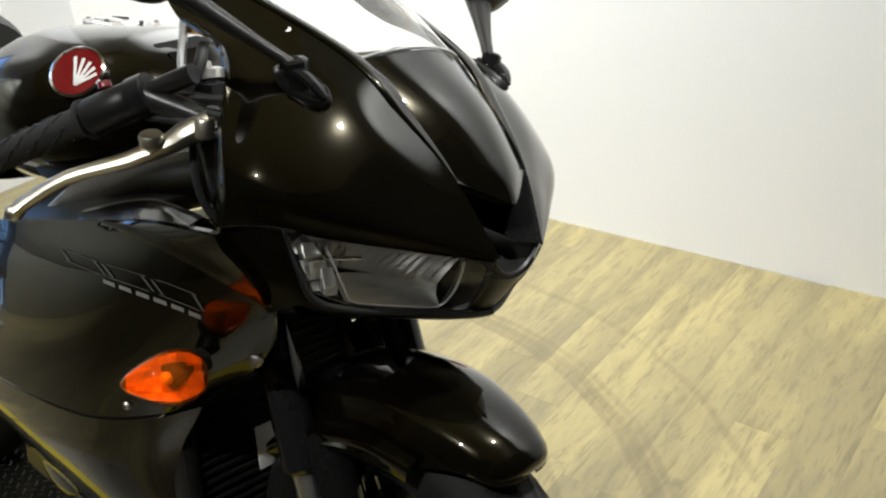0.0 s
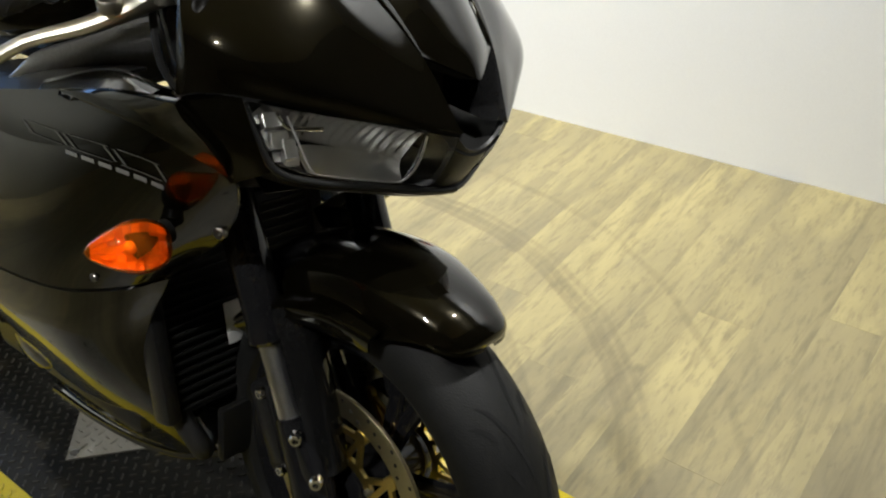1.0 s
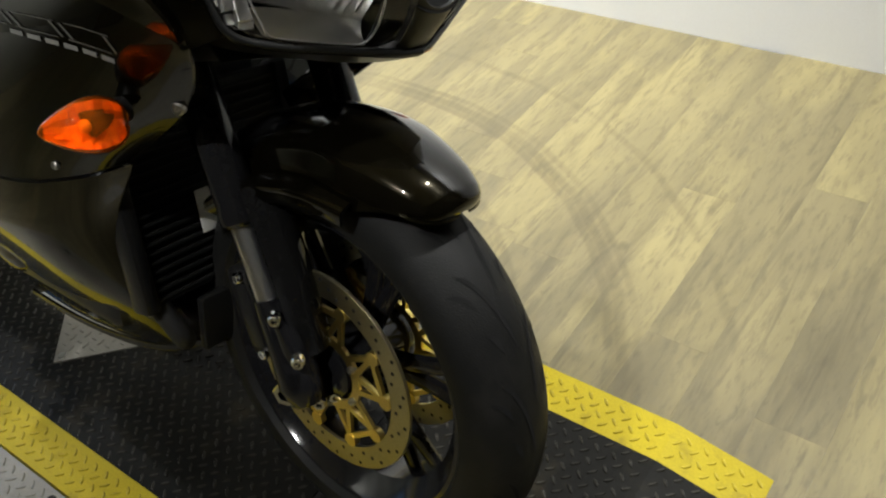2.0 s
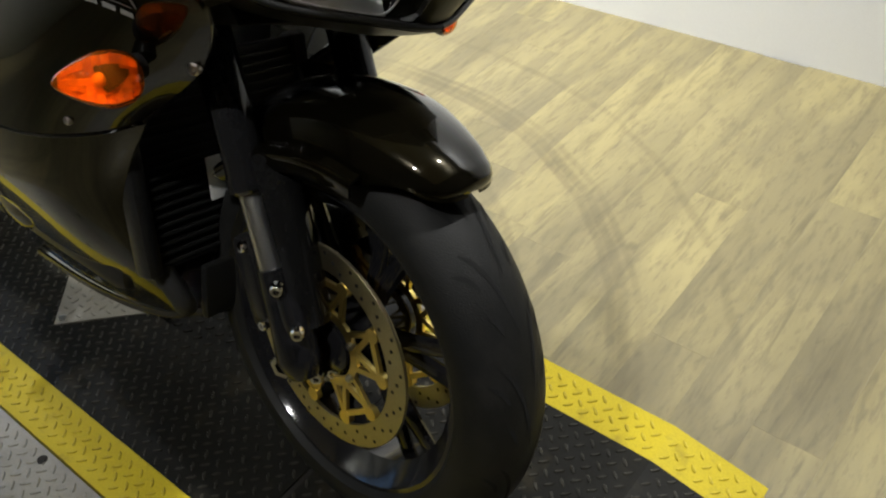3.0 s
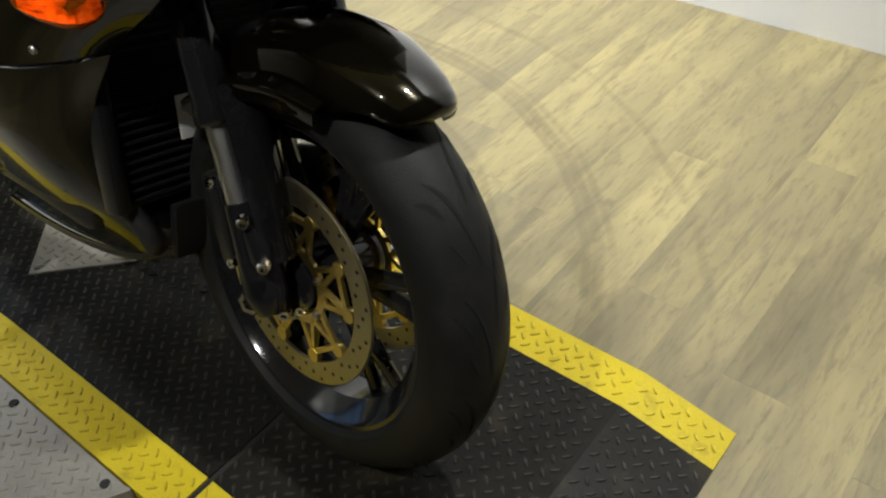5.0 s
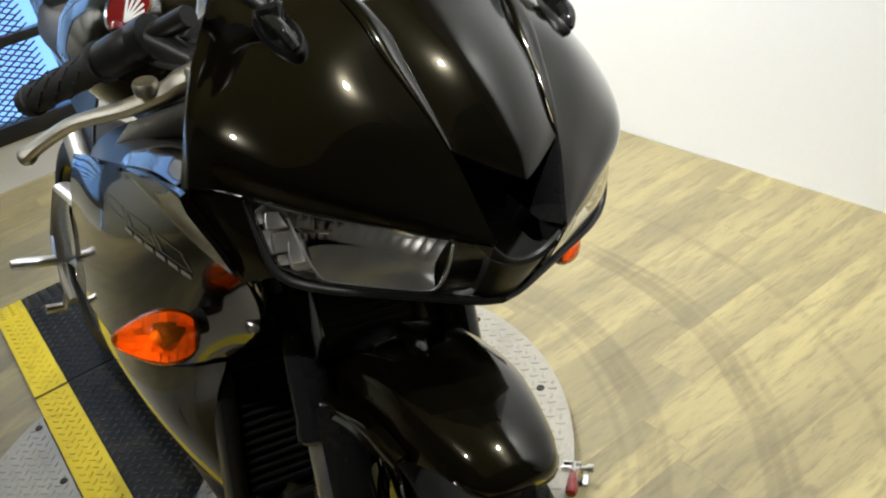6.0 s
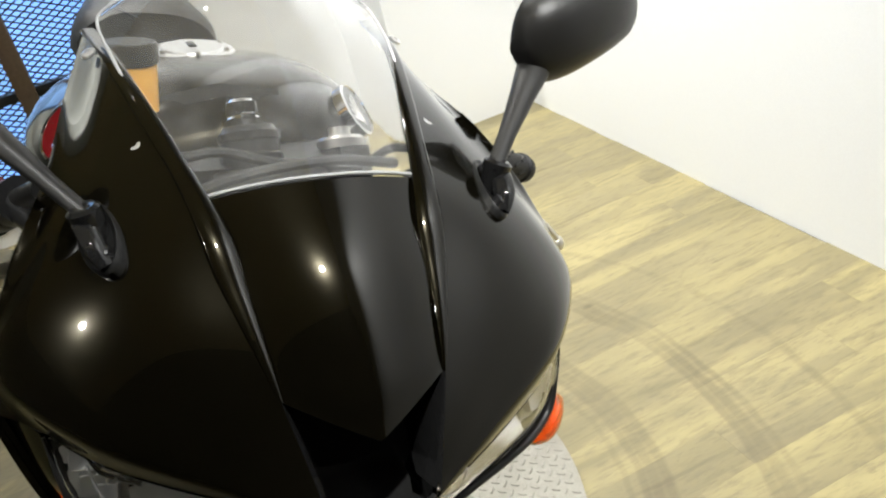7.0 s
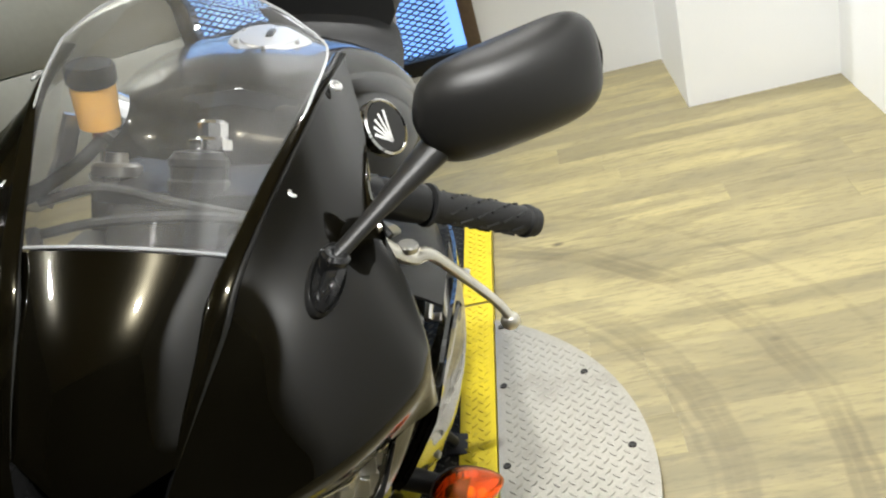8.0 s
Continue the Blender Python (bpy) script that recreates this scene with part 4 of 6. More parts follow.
for s in (-1, 1):
    # lip round the lamp, and the dark underside behind it
    lip = spline([(0.130, 0.0, 0.808), (0.121, 0.036, 0.811), (0.096, 0.108, 0.824), (0.068, 0.186, 0.839), (0.047, 0.224, 0.855), (0.034, 0.238, 0.890), (0.022, 0.247, 0.930)], 7)
    bm = bmesh.new()
    tube(bm, mirrored(lip, s), [0.0055] * 30 + [0.0055 - 0.0003 * k for k in range(len(lip) - 30)], 12, flat=0.8)
    part("chin", recalc(bm), PLASTIC, cowl, "satin black lip under the headlight")
    bm = bmesh.new()
    under = [mirrored([(p.x, p.y, p.z - 0.006), (p.x - 0.04, p.y * 0.92, p.z - 0.020), (p.x - 0.10, p.y * 0.8, p.z - 0.034 - 0.1 * max(0, p.z - 0.84)), (p.x - 0.17, p.y * 0.65, 0.772)], s) for p in lip[:32]]
    sheet(bm, under, 0.004, inward=(-0.05, 0, 0.9))
    part("chin_underside", bm, PLASTIC, cowl)
    bm = bmesh.new()
    sur = [
        [(0.020, 0.249, 0.933), (-0.010, 0.266, 0.934), (-0.045, 0.278, 0.926)],
        [(0.034, 0.240, 0.893), (0.010, 0.252, 0.884), (-0.035, 0.264, 0.870)],
        [(0.043, 0.226, 0.852), (0.022, 0.232, 0.842), (-0.008, 0.242, 0.828)],
    ]
    sheet(bm, surface(flip(sur, s), 4, 4), 0.004, inward=(-0.1, 0, 0.9))
    part("lamp_surround", bm, PAINT, cowl)
    bm = bmesh.new()
    block(bm, -0.006, 0.0, -0.012, 0.012, -0.018, 0.018, 0.003, m=Matrix.Translation((-0.020, s * 0.250, 0.868)) @ Matrix.Rotation(s * radians(64), 4, "Z"))
    part("side_reflector", bm, RED_REFLECTOR, cowl, "small dark red reflector")
bm = bmesh.new()
bolt(bm, (-0.025, -0.015, 0.772), (0.5, -0.5, -0.6), 0.007, 0.006)
part("screw", bm, CHROME, cowl)


def headlight(s):
    hold = new("headlight")
    hold.parent = bike
    hold["label"] = "clear headlight with chrome reflectors"
    put = lambda p: Vector((p.x, p.y * s, p.z))
    grid = lambda u0, u1, v0, v1, nu, nv, back: [[put(cover(u0 + (u1 - u0) * i / nu, v0 + (v1 - v0) * j / nv, back(i / nu, j / nv))) for j in range(nv + 1)] for i in range(nu + 1)]
    bm = bmesh.new()
    sheet(bm, grid(0, 1, 0, 1, 24, 10, lambda a, b: 0.0), 0.0025, inward=(-0.1, 0, 0.9))
    lens = part("lens", bm, LENS, hold, "clear lens")
    lens.visible_shadow = False
    # black tub behind everything
    bm = bmesh.new()
    bridge(bm, grid(0, 1, 0, 1, 12, 6, lambda a, b: 0.004 + 0.085 * (math.sin(math.pi * a) * math.sin(math.pi * b)) ** 0.35), False)
    part("tub", recalc(bm), PLASTIC, hold, "dark lamp tub")
    # inner end: gloss black shield close behind the lens
    bm = bmesh.new()
    sheet(bm, grid(0.83, 0.995, 0.02, 0.98, 6, 6, lambda a, b: 0.010), 0.002, inward=(-0.1, 0, 0.9))
    part("shield", bm, GLOSS_BLACK, hold, "gloss black inner shield")
    # bright line round the main cell
    loop = [cover(u, v, 0.003) for u, v in ((0.20, 0.10), (0.235, 0.40), (0.28, 0.72), (0.315, 0.90), (0.36, 0.945), (0.5, 0.95), (0.68, 0.95), (0.77, 0.93), (0.815, 0.84), (0.83, 0.6), (0.83, 0.3), (0.825, 0.06))]
    bm = bmesh.new()
    tube(bm, spline([put(p) for p in loop], 5), 0.0013, 8)
    part("bezel", recalc(bm), CAP, hold, "thin bright line round the main cell")
    # main cell: lower shelf, smooth back, scalloped crown
    bm = bmesh.new()
    sheet(bm, grid(0.30, 0.82, 0.60, 0.94, 32, 10, lambda a, b: 0.006 + 0.058 * (1 - b) ** 0.8 * math.sin(math.pi * (0.08 + 0.84 * a)) ** 0.5 + 0.0035 * math.sin(math.pi * b) * math.sin(13 * a + 3 * b)), 0.002, inward=(-0.3, 0, 0.8))
    part("reflector_shelf", bm, FACET, hold, "silvered lower reflector")
    bm = bmesh.new()
    n = 72
    rows = []
    for i in range(n + 1):
        a = i / n
        u = 0.24 + 0.58 * a
        scallop = abs(math.sin(math.pi * a * 14))
        arch = math.sin(math.pi * (0.10 + 0.80 * a)) ** 0.6
        rows.append([put(cover(u, v, 0.008 + d * arch + 0.0065 * scallop * w)) for v, d, w in ((0.03, 0.006, 0.3), (0.12, 0.020, 1.0), (0.26, 0.034, 1.0), (0.42, 0.046, 0.8), (0.56, 0.054, 0.1), (0.66, 0.058, 0.0))])
    bridge(bm, rows, False)
    part("reflector", recalc(bm), REFLECTOR, hold, "scalloped silver reflector")
    # curved step between the cells
    bm = bmesh.new()
    line = [(0.17, 0.10, 0.016), (0.20, 0.22, 0.018), (0.235, 0.30, 0.020), (0.32, 0.27, 0.020), (0.40, 0.22, 0.018)]
    tube(bm, spline([put(cover(*q)) for q in line], 5), 0.0026, 8)
    part("reflector_lip", recalc(bm), CHROME, hold)
    # outer cell: bright stepped facets
    for k, (u, v, du, dv, turn, tip) in enumerate(((0.055, 0.20, 0.040, 0.13, 0, 4), (0.135, 0.22, 0.036, 0.11, 8, -6), (0.075, 0.56, 0.036, 0.16, -4, 2), (0.150, 0.52, 0.036, 0.13, 6, 9), (0.215, 0.62, 0.026, 0.15, 12, -3), (0.125, 0.82, 0.040, 0.08, 0, 16), (0.215, 0.86, 0.032, 0.07, 6, 14))):
        c = put(cover(u, v, 0.016))
        nor = Vector((0.93, s * 0.07, 0.355))
        nor = Matrix.Rotation(radians(s * turn), 3, "Z") @ Matrix.Rotation(radians(tip), 3, "Y") @ nor
        dd, a, b = frame_of(nor)
        rings = []
        for h, g in ((-0.012, 1.0), (-0.001, 1.0), (0.0, 0.9), (-0.0012, 0.5)):
            rings.append([c + dd * h + (a * x * du * 0.30 + b * y * dv * 0.075) * g for x, y in ((-1, -1), (0, -1.05), (1, -1), (1.05, 0), (1, 1), (0, 1.05), (-1, 1), (-1.05, 0))])
        bm = bmesh.new()
        bridge(bm, rings, True, True)
        part("facet", recalc(bm), FACET, hold, "bright silver reflector facet")
    bm = bmesh.new()
    bridge(bm, grid(0.02, 0.29, 0.04, 0.95, 8, 8, lambda a, b: 0.016 + 0.026 * math.sin(math.pi * b) ** 0.5 * (0.3 + 0.7 * a)), False)
    part("outer_reflector", recalc(bm), STEEL, hold, "silvered outer reflector")


for s in (-1, 1):
    headlight(s)

# windscreen
def screen_grid():
    side = [(-0.022, 0.097, 1.107), (-0.10, 0.122, 1.140), (-0.20, 0.142, 1.185), (-0.285, 0.150, 1.212), (-0.30, 0.135, 1.228)]
    mid = [(-0.004, 0, 1.122), (-0.085, 0, 1.180), (-0.18, 0, 1.238), (-0.262, 0, 1.268), (-0.305, 0, 1.277)]
    rows = []
    for (x, y, z), (mx, _, mz) in zip(side, mid):
        row = []
        for q in (-1, -0.72, -0.38, 0, 0.38, 0.72, 1):
            w = 1 - abs(q) ** 2.2
            row.append(Vector((x + (mx - x) * w, y * q, z + (mz - z) * w)))
        rows.append(row)
    return rows


bm = bmesh.new()
pts = surface(screen_grid(), 7, 5)
sheet(bm, pts, 0.0035, inward=(-0.3, 0, 0.9))
screen = part("windscreen", bm, CLEAR, bike, "clear bubble windscreen")
screen.visible_shadow = False
bm = bmesh.new()
loop = [*pts[0], *(r[-1] for r in pts[1:]), *pts[-1][-2::-1], *(r[0] for r in pts[-2:0:-1])]
tube(bm, [*loop, loop[0]], 0.0018, 6, cap=False)
part("edge", bm, SCREEN_EDGE, screen, "pale polished screen edge")

# mirrors
def mirror(s, foot, neck, tip):
    hold = new("mirror")
    hold.parent = bike
    foot, neck, tip = Vector(foot), Vector(neck), Vector(tip)
    bm = bmesh.new()
    d = Vector((0.36, s * 0.54, 0.75)).normalized()
    # base pad on the cowl
    u = Vector((-0.85, s * 0.20, 0.48)).normalized()
    u = (u - d * u.dot(d)).normalized()
    w = d.cross(u)
    rings = []
    for h, k in ((-0.012, 1.0), (0.001, 1.0), (0.004, 0.93), (0.003, 0.8), (0.001, 0.72), (0.001, 0.3)):
        rings.append([foot + d * h + u * math.cos(a) * 0.043 * k + w * math.sin(a) * 0.0185 * k for a in (2 * math.pi * q / 24 for q in range(24))])
    bridge(bm, rings, True, True)
    part("base", recalc(bm), PLASTIC, hold)
    bm = bmesh.new()
    top = foot + d * 0.006 + Vector((-0.003, 0, 0.002))
    lathe(bm, top, (0, s * 0.3, 1), [(-0.02, 0.011), (0.004, 0.0125), (0.014, 0.0145), (0.02, 0.0145), (0.023, 0.011), (0.023, 0.006), (0.019, 0.0005)], 16)
    part("pivot", recalc(bm), GLOSS_BLACK, hold, "gloss black pivot")
    for h, r in ((0.024, 0.008), (-0.026, 0.009)):
        bm = bmesh.new()
        bolt(bm, foot + d * 0.007 + u * h, d, r, 0.005)
        part("bolt", bm, DARK, hold)
    bm = bmesh.new()
    tube(bm, spline([foot + d * 0.002 - u * 0.036, foot + d * 0.012 - u * 0.022, foot + d * 0.016 - u * 0.004, foot + d * 0.012 + u * 0.012], 4), [0.008, 0.009, 0.0095, 0.01, 0.0105, 0.011, 0.011, 0.011, 0.0115, 0.012, 0.012, 0.012, 0.012], 12, flat=0.7)
    part("clamp", recalc(bm), GLOSS_BLACK, hold, "gloss black mirror clamp")
    bm = bmesh.new()
    a = top + Vector((0, 0, 0.010))
    tube(bm, [a, a.lerp(neck, 0.3), a.lerp(neck, 0.65), neck, neck.lerp(tip, 0.22)], [0.0085, 0.0095, 0.0145, 0.022, 0.026], 14, flat=0.75)
    part("stem", recalc(bm), MIRROR_BLACK, hold)
    # shell: long rounded pod, glass on its rear
    along = (tip - neck).normalized()
    front = Vector((1, s * 0.28, 0.1))
    front = (front - along * front.dot(along)).normalized()
    up = along.cross(front) * (-1 if along.cross(front).z < 0 else 1)
    rings = []
    length = (tip - neck).length + 0.05
    start = neck - along * 0.03
    for k in range(25):
        t = 0.5 - 0.5 * math.cos(math.pi * k / 24)
        hgt = 0.054 * (max(0.0, 1 - (2 * t - 1) ** 6)) ** 0.5 * (0.94 + 0.08 * t)
        dep = 0.052 * (max(0.0, 1 - (2 * t - 0.95) ** 2 * 0.98)) ** 0.5
        hgt, dep = max(hgt, 0.002), max(dep, 0.002)
        c = start + along * length * t + up * (0.018 + 0.010 * t)
        ring = []
        for q in range(24):
            ang = 2 * math.pi * q / 24
            cz, cx = math.sin(ang), math.cos(ang)
            ring.append(c + up * hgt * math.copysign(abs(cz) ** 0.75, cz) + front * (dep * cx if cx > 0 else 0.010 * cx))
        rings.append(ring)
    bm = bmesh.new()
    bridge(bm, rings, True, True)
    shell = part("shell", recalc(bm), MIRROR_BLACK, hold, "satin black mirror shell")
    bm = bmesh.new()
    c = start + along * length * 0.52 + up * 0.023 - front * 0.0115
    rr = [[c - front * h + along * math.cos(a) * length * 0.42 * k + up * math.sin(a) * 0.045 * k for a in (2 * math.pi * q / 32 for q in range(32))] for h, k in ((0, 1), (0.001, 0.98))]
    bridge(bm, rr, True, True)
    part("glass", recalc(bm), CHROME, shell, "mirror glass")


mirror(1, (-0.030, 0.181, 1.081), (-0.137, 0.289, 1.185), (-0.185, 0.425, 1.222))
mirror(-1, (-0.024, -0.183, 1.081), (-0.137, -0.289, 1.185), (-0.185, -0.425, 1.222))

# turn signals
def indicator(s):
    hold = new("turn_signal")
    hold.parent = bike
    hold["label"] = "amber turn signal on a short black stalk"
    # the one on the left side is bent a little outwards on its rubber stalk
    root, c = Vector((-0.125, s * 0.245, 0.735)), Vector((-0.119, s * 0.302, 0.730)) + (Vector((0.006, 0.022, -0.004)) if s > 0 else Vector())
    bm = bmesh.new()
    tube(bm, [root, root.lerp(c, 0.5), c], [0.016, 0.014, 0.017], 12)
    part("stalk", bm, PLASTIC, hold)
    # a drop that points back and outwards: amber in front, dark housing behind
    tail = Vector((-0.50, s * 0.83, -0.06)).normalized()
    ahead = Vector((0.75, s * 0.45, 0.42))
    ahead = (ahead - tail * ahead.dot(tail)).normalized()
    up = tail.cross(ahead)
    shape = ((0.0, 0.30), (0.025, 0.52), (0.08, 0.72), (0.17, 0.89), (0.29, 0.99), (0.40, 1.0), (0.52, 0.93), (0.64, 0.80), (0.76, 0.63), (0.87, 0.44), (0.95, 0.27), (0.985, 0.15), (1.0, 0.04))

    def shell(a0, a1, size, n=20):
        rows = []
        for t, r in shape:
            p = c + tail * (-0.047 + 0.099 * t)
            rows.append([p + (ahead * math.cos(q) * 0.026 + up * math.sin(q) * 0.0335) * r * size for q in (a0 + (a1 - a0) * m / n for m in range(n + 1))])
        return rows

    wide = radians(100)
    bm = bmesh.new()
    sheet(bm, shell(-wide, wide, 1.0), 0.002, inward=c)
    lens = part("lens", bm, AMBER, hold, "amber plastic lens")
    lens.visible_shadow = False
    bm = bmesh.new()
    sheet(bm, shell(wide, 2 * math.pi - wide, 1.04), 0.003, inward=c)
    part("housing", bm, PLASTIC, hold, "black lamp housing")
    # reflector of small steps at uneven tilts, a bulb in its middle
    bm = bmesh.new()
    rng = random.Random(5)
    steps = (-1, -0.62, -0.24, 0.16, 0.55, 1)
    for k in range(9):
        t0, t1 = 0.05 + 0.098 * k, 0.05 + 0.098 * (k + 1)
        for y0, y1 in zip(steps, steps[1:]):
            lean, sway = rng.uniform(-0.005, 0.005), rng.uniform(-0.004, 0.004)
            corners = []
            for t, y in ((t0, y0), (t1, y0), (t1, y1), (t0, y1)):
                r = between(t, shape) * 0.86
                dip = -0.006 + 0.009 * abs(y) + (lean if t == t0 else -lean) * 0.5 + (sway if y == y0 else -sway) * 0.5
                corners.append(bm.verts.new(c + tail * (-0.047 + 0.099 * t) + ahead * dip + up * 0.0335 * r * y))
            bm.faces.new(corners)
    part("reflector", recalc(bm), AMBER_CORE, hold, "stepped amber reflector")
    bm = bmesh.new()
    lathe(bm, c - ahead * 0.004, ahead, [(0, 0.0075), (0.006, 0.0085), (0.012, 0.0075), (0.016, 0.004), (0.017, 0.0004)], 16)
    part("bulb", recalc(bm), BULB, hold, "yellow bulb")


for s in (-1, 1):
    indicator(s)


# ---- side fairings ----
def upper_side():
    return [
        [(-0.042, 0.286, 0.922), (-0.20, 0.272, 0.902), (-0.36, 0.266, 0.868), (-0.52, 0.262, 0.835), (-0.665, 0.250, 0.800)],
        [(0.000, 0.246, 0.845), (-0.12, 0.272, 0.840), (-0.30, 0.280, 0.805), (-0.50, 0.274, 0.770), (-0.70, 0.254, 0.735)],
        [(-0.066, 0.200, 0.740), (-0.16, 0.250, 0.728), (-0.32, 0.276, 0.695), (-0.52, 0.274, 0.660), (-0.74, 0.250, 0.635)],
        [(-0.205, 0.192, 0.628), (-0.265, 0.232, 0.602), (-0.38, 0.262, 0.572), (-0.56, 0.264, 0.548), (-0.80, 0.244, 0.520)],
    ]


def lower_side():
    return [
        [(-0.205, 0.190, 0.622), (-0.265, 0.230, 0.596), (-0.38, 0.260, 0.566), (-0.56, 0.262, 0.542), (-0.80, 0.242, 0.514)],
        [(-0.268, 0.184, 0.510), (-0.315, 0.212, 0.482), (-0.42, 0.238, 0.458), (-0.58, 0.240, 0.446), (-0.79, 0.226, 0.436)],
        [(-0.256, 0.156, 0.392), (-0.305, 0.174, 0.362), (-0.42, 0.188, 0.342), (-0.57, 0.190, 0.340), (-0.74, 0.184, 0.350)],
        [(-0.232, 0.100, 0.268), (-0.295, 0.110, 0.240), (-0.42, 0.116, 0.214), (-0.56, 0.116, 0.200), (-0.70, 0.110, 0.196)],
    ]


def spread(grid):
    """The left fairing stands out a little further towards the rear than the right one."""
    for row in grid:
        for p in row:
            if p.y > 0.15:
                p.y += 0.036 * min(1.0, max(0.0, (-0.05 - p.x) / 0.25))
    return grid


def on(pts, u, v, lift=0.0015):
    """A place on a sheet of points, lifted off it."""
    i, j = min(int(u * (len(pts) - 1)), len(pts) - 2), min(int(v * (len(pts[0]) - 1)), len(pts[0]) - 2)
    a, b = u * (len(pts) - 1) - i, v * (len(pts[0]) - 1) - j
    p = pts[i][j].lerp(pts[i][j + 1], b).lerp(pts[i + 1][j].lerp(pts[i + 1][j + 1], b), a)
    n = (pts[i + 1][j] - pts[i][j]).cross(pts[i][j + 1] - pts[i][j]).normalized()
    if n.y * p.y < 0:
        n = -n
    return p + n * lift


def decal(pts, name, u0, v0, u1, v1, wide, parent, skew=0.0, steps=8, mat=None, label=""):
    """A flat strip that follows the fairing."""
    bm = bmesh.new()
    rows = []
    for k in range(steps + 1):
        t = k / steps
        u, v = u0 + (u1 - u0) * t, v0 + (v1 - v0) * t
        rows.append([on(pts, u - wide / 2, v + skew * wide), on(pts, u + wide / 2, v - skew * wide)])
    bridge(bm, rows, False)
    return part(name, recalc(bm), mat or DECAL, parent, label)


for s in (-1, 1):
    fairing = new("side_fairing")
    fairing.parent = bike
    fairing["label"] = "gloss black side fairing with grey model lettering"
    up_pts = surface(spread(flip(upper_side(), s)), 7, 7)
    lo_pts = surface(spread(flip(lower_side(), s)), 7, 7)
    bm = bmesh.new()
    sheet(bm, up_pts, 0.005, inward=(-0.3, 0, 0.6))
    part("upper_panel", bm, PAINT, fairing)
    # gloss cover between the fairing's top edge and the tank
    bm = bmesh.new()
    rows = [
        [(-0.68, 0.228, 0.780), (-0.52, 0.246, 0.826), (-0.38, 0.25, 0.857), (-0.29, 0.250, 0.878)],
        [(-0.70, 0.196, 0.812), (-0.53, 0.202, 0.852), (-0.39, 0.200, 0.876), (-0.295, 0.200, 0.892)],
        [(-0.72, 0.14, 0.828), (-0.55, 0.14, 0.864), (-0.41, 0.14, 0.884), (-0.30, 0.145, 0.896)],
    ]
    sheet(bm, surface(spread(flip(rows, s)), 5, 6), 0.004, inward=(-0.45, 0, 0.6))
    part("inner_cover", bm, PLASTIC, fairing)
    bm = bmesh.new()
    sheet(bm, lo_pts, 0.005, inward=(-0.3, 0, 0.5))
    part("lower_panel", bm, PAINT, fairing)
    # inner lining from the front edge towards the radiator
    bm = bmesh.new()
    front = [r[0] for r in up_pts] + [r[0] for r in lo_pts][1:]
    rows = [[p + Vector((0, -s * 0.002, 0)), p + Vector((-0.004, -s * 0.008, -0.001)), p + Vector((-0.03, -s * 0.026, -0.004)), p + Vector((-0.075, -s * min(0.05, abs(p.y) * 0.35), -0.006))] for p in front]
    sheet(bm, rows, 0.003, inward=(-0.5, 0, 0.5))
    part("inner_panel", bm, PAINT, fairing)
    # shoulder panel laid over the top corner, its lower edge a sharp step
    rows = []
    for i in range(13):
        v = 0.004 + 0.40 * i / 12
        low = 0.335 * (1 - i / 12) ** 0.9 + 0.012
        rows.append([on(up_pts, 0.004 + (low - 0.004) * j / 6, v, 0.0075 if 0 < j < 6 else (0.0035 if j == 0 else 0.006)) for j in range(7)])
    bm = bmesh.new()
    sheet(bm, rows, 0.006, inward=(-0.3, 0, 0.6))
    part("shoulder_panel", bm, PAINT, fairing, "gloss black shoulder panel with a stepped edge")
    # model lettering: outlined blocks over a row of small bars
    along = lambda t, off: (0.225 + 0.19 * t + off, 0.60 - 0.40 * t)
    for k in range(3):
        t0, t1 = 0.02 + 0.33 * k, 0.29 + 0.33 * k
        for off in (-0.034, 0.034):
            (ua, va), (ub, vb) = along(t0, off), along(t1, off)
            decal(up_pts, "letter_bar", ua, va, ub, vb, 0.0045, fairing)
        for t in (t0, t1):
            u, v = along(t, 0)
            decal(up_pts, "letter_bar", u - 0.034, v + 0.012, u + 0.034, v - 0.012, 0.0008, fairing, skew=4.0)
    for k in range(6):
        (ua, va), (ub, vb) = along(0.30 + 0.115 * k, 0.062), along(0.30 + 0.115 * k + 0.085, 0.062)
        decal(up_pts, "letter_bar", ua, va, ub, vb, 0.02, fairing, mat=LETTER)
    for u, v in ((0.06, 0.22), (0.66, 0.03), (0.93, 0.36)):
        bm = bmesh.new()
        p = on(up_pts, u, v, 0.001)
        bolt(bm, p, (0.2, s, 0), 0.006, 0.004)
        part("screw", bm, STEEL, fairing)
    bm = bmesh.new()
    bolt(bm, (-0.072, s * 0.206, 0.738), (0.4, s, 0), 0.008, 0.005)
    part("screw", bm, STEEL, fairing)

# belly pan joins both sides below
bm = bmesh.new()
belly = []
for x, y, zz in ((-0.215, 0.085, 0.268), (-0.30, 0.100, 0.226), (-0.42, 0.106, 0.197), (-0.56, 0.106, 0.180), (-0.71, 0.10, 0.172)):
    belly.append([(x, y + 0.012, zz + 0.012), (x, y, zz - 0.006), (x, 0, zz - 0.022), (x, -y, zz - 0.006), (x, -y - 0.012, zz + 0.012)])
sheet(bm, surface([[Vector(p) for p in r] for r in belly], 5, 5), 0.005, inward=(-0.45, 0, 0.5))
part("belly_pan", bm, PAINT, bike, "gloss black belly pan")
bm = bmesh.new()
block(bm, -0.222, -0.205, -0.10, 0.10, 0.262, 0.36, 0.006)
part("belly_nose", bm, PLASTIC, bike)

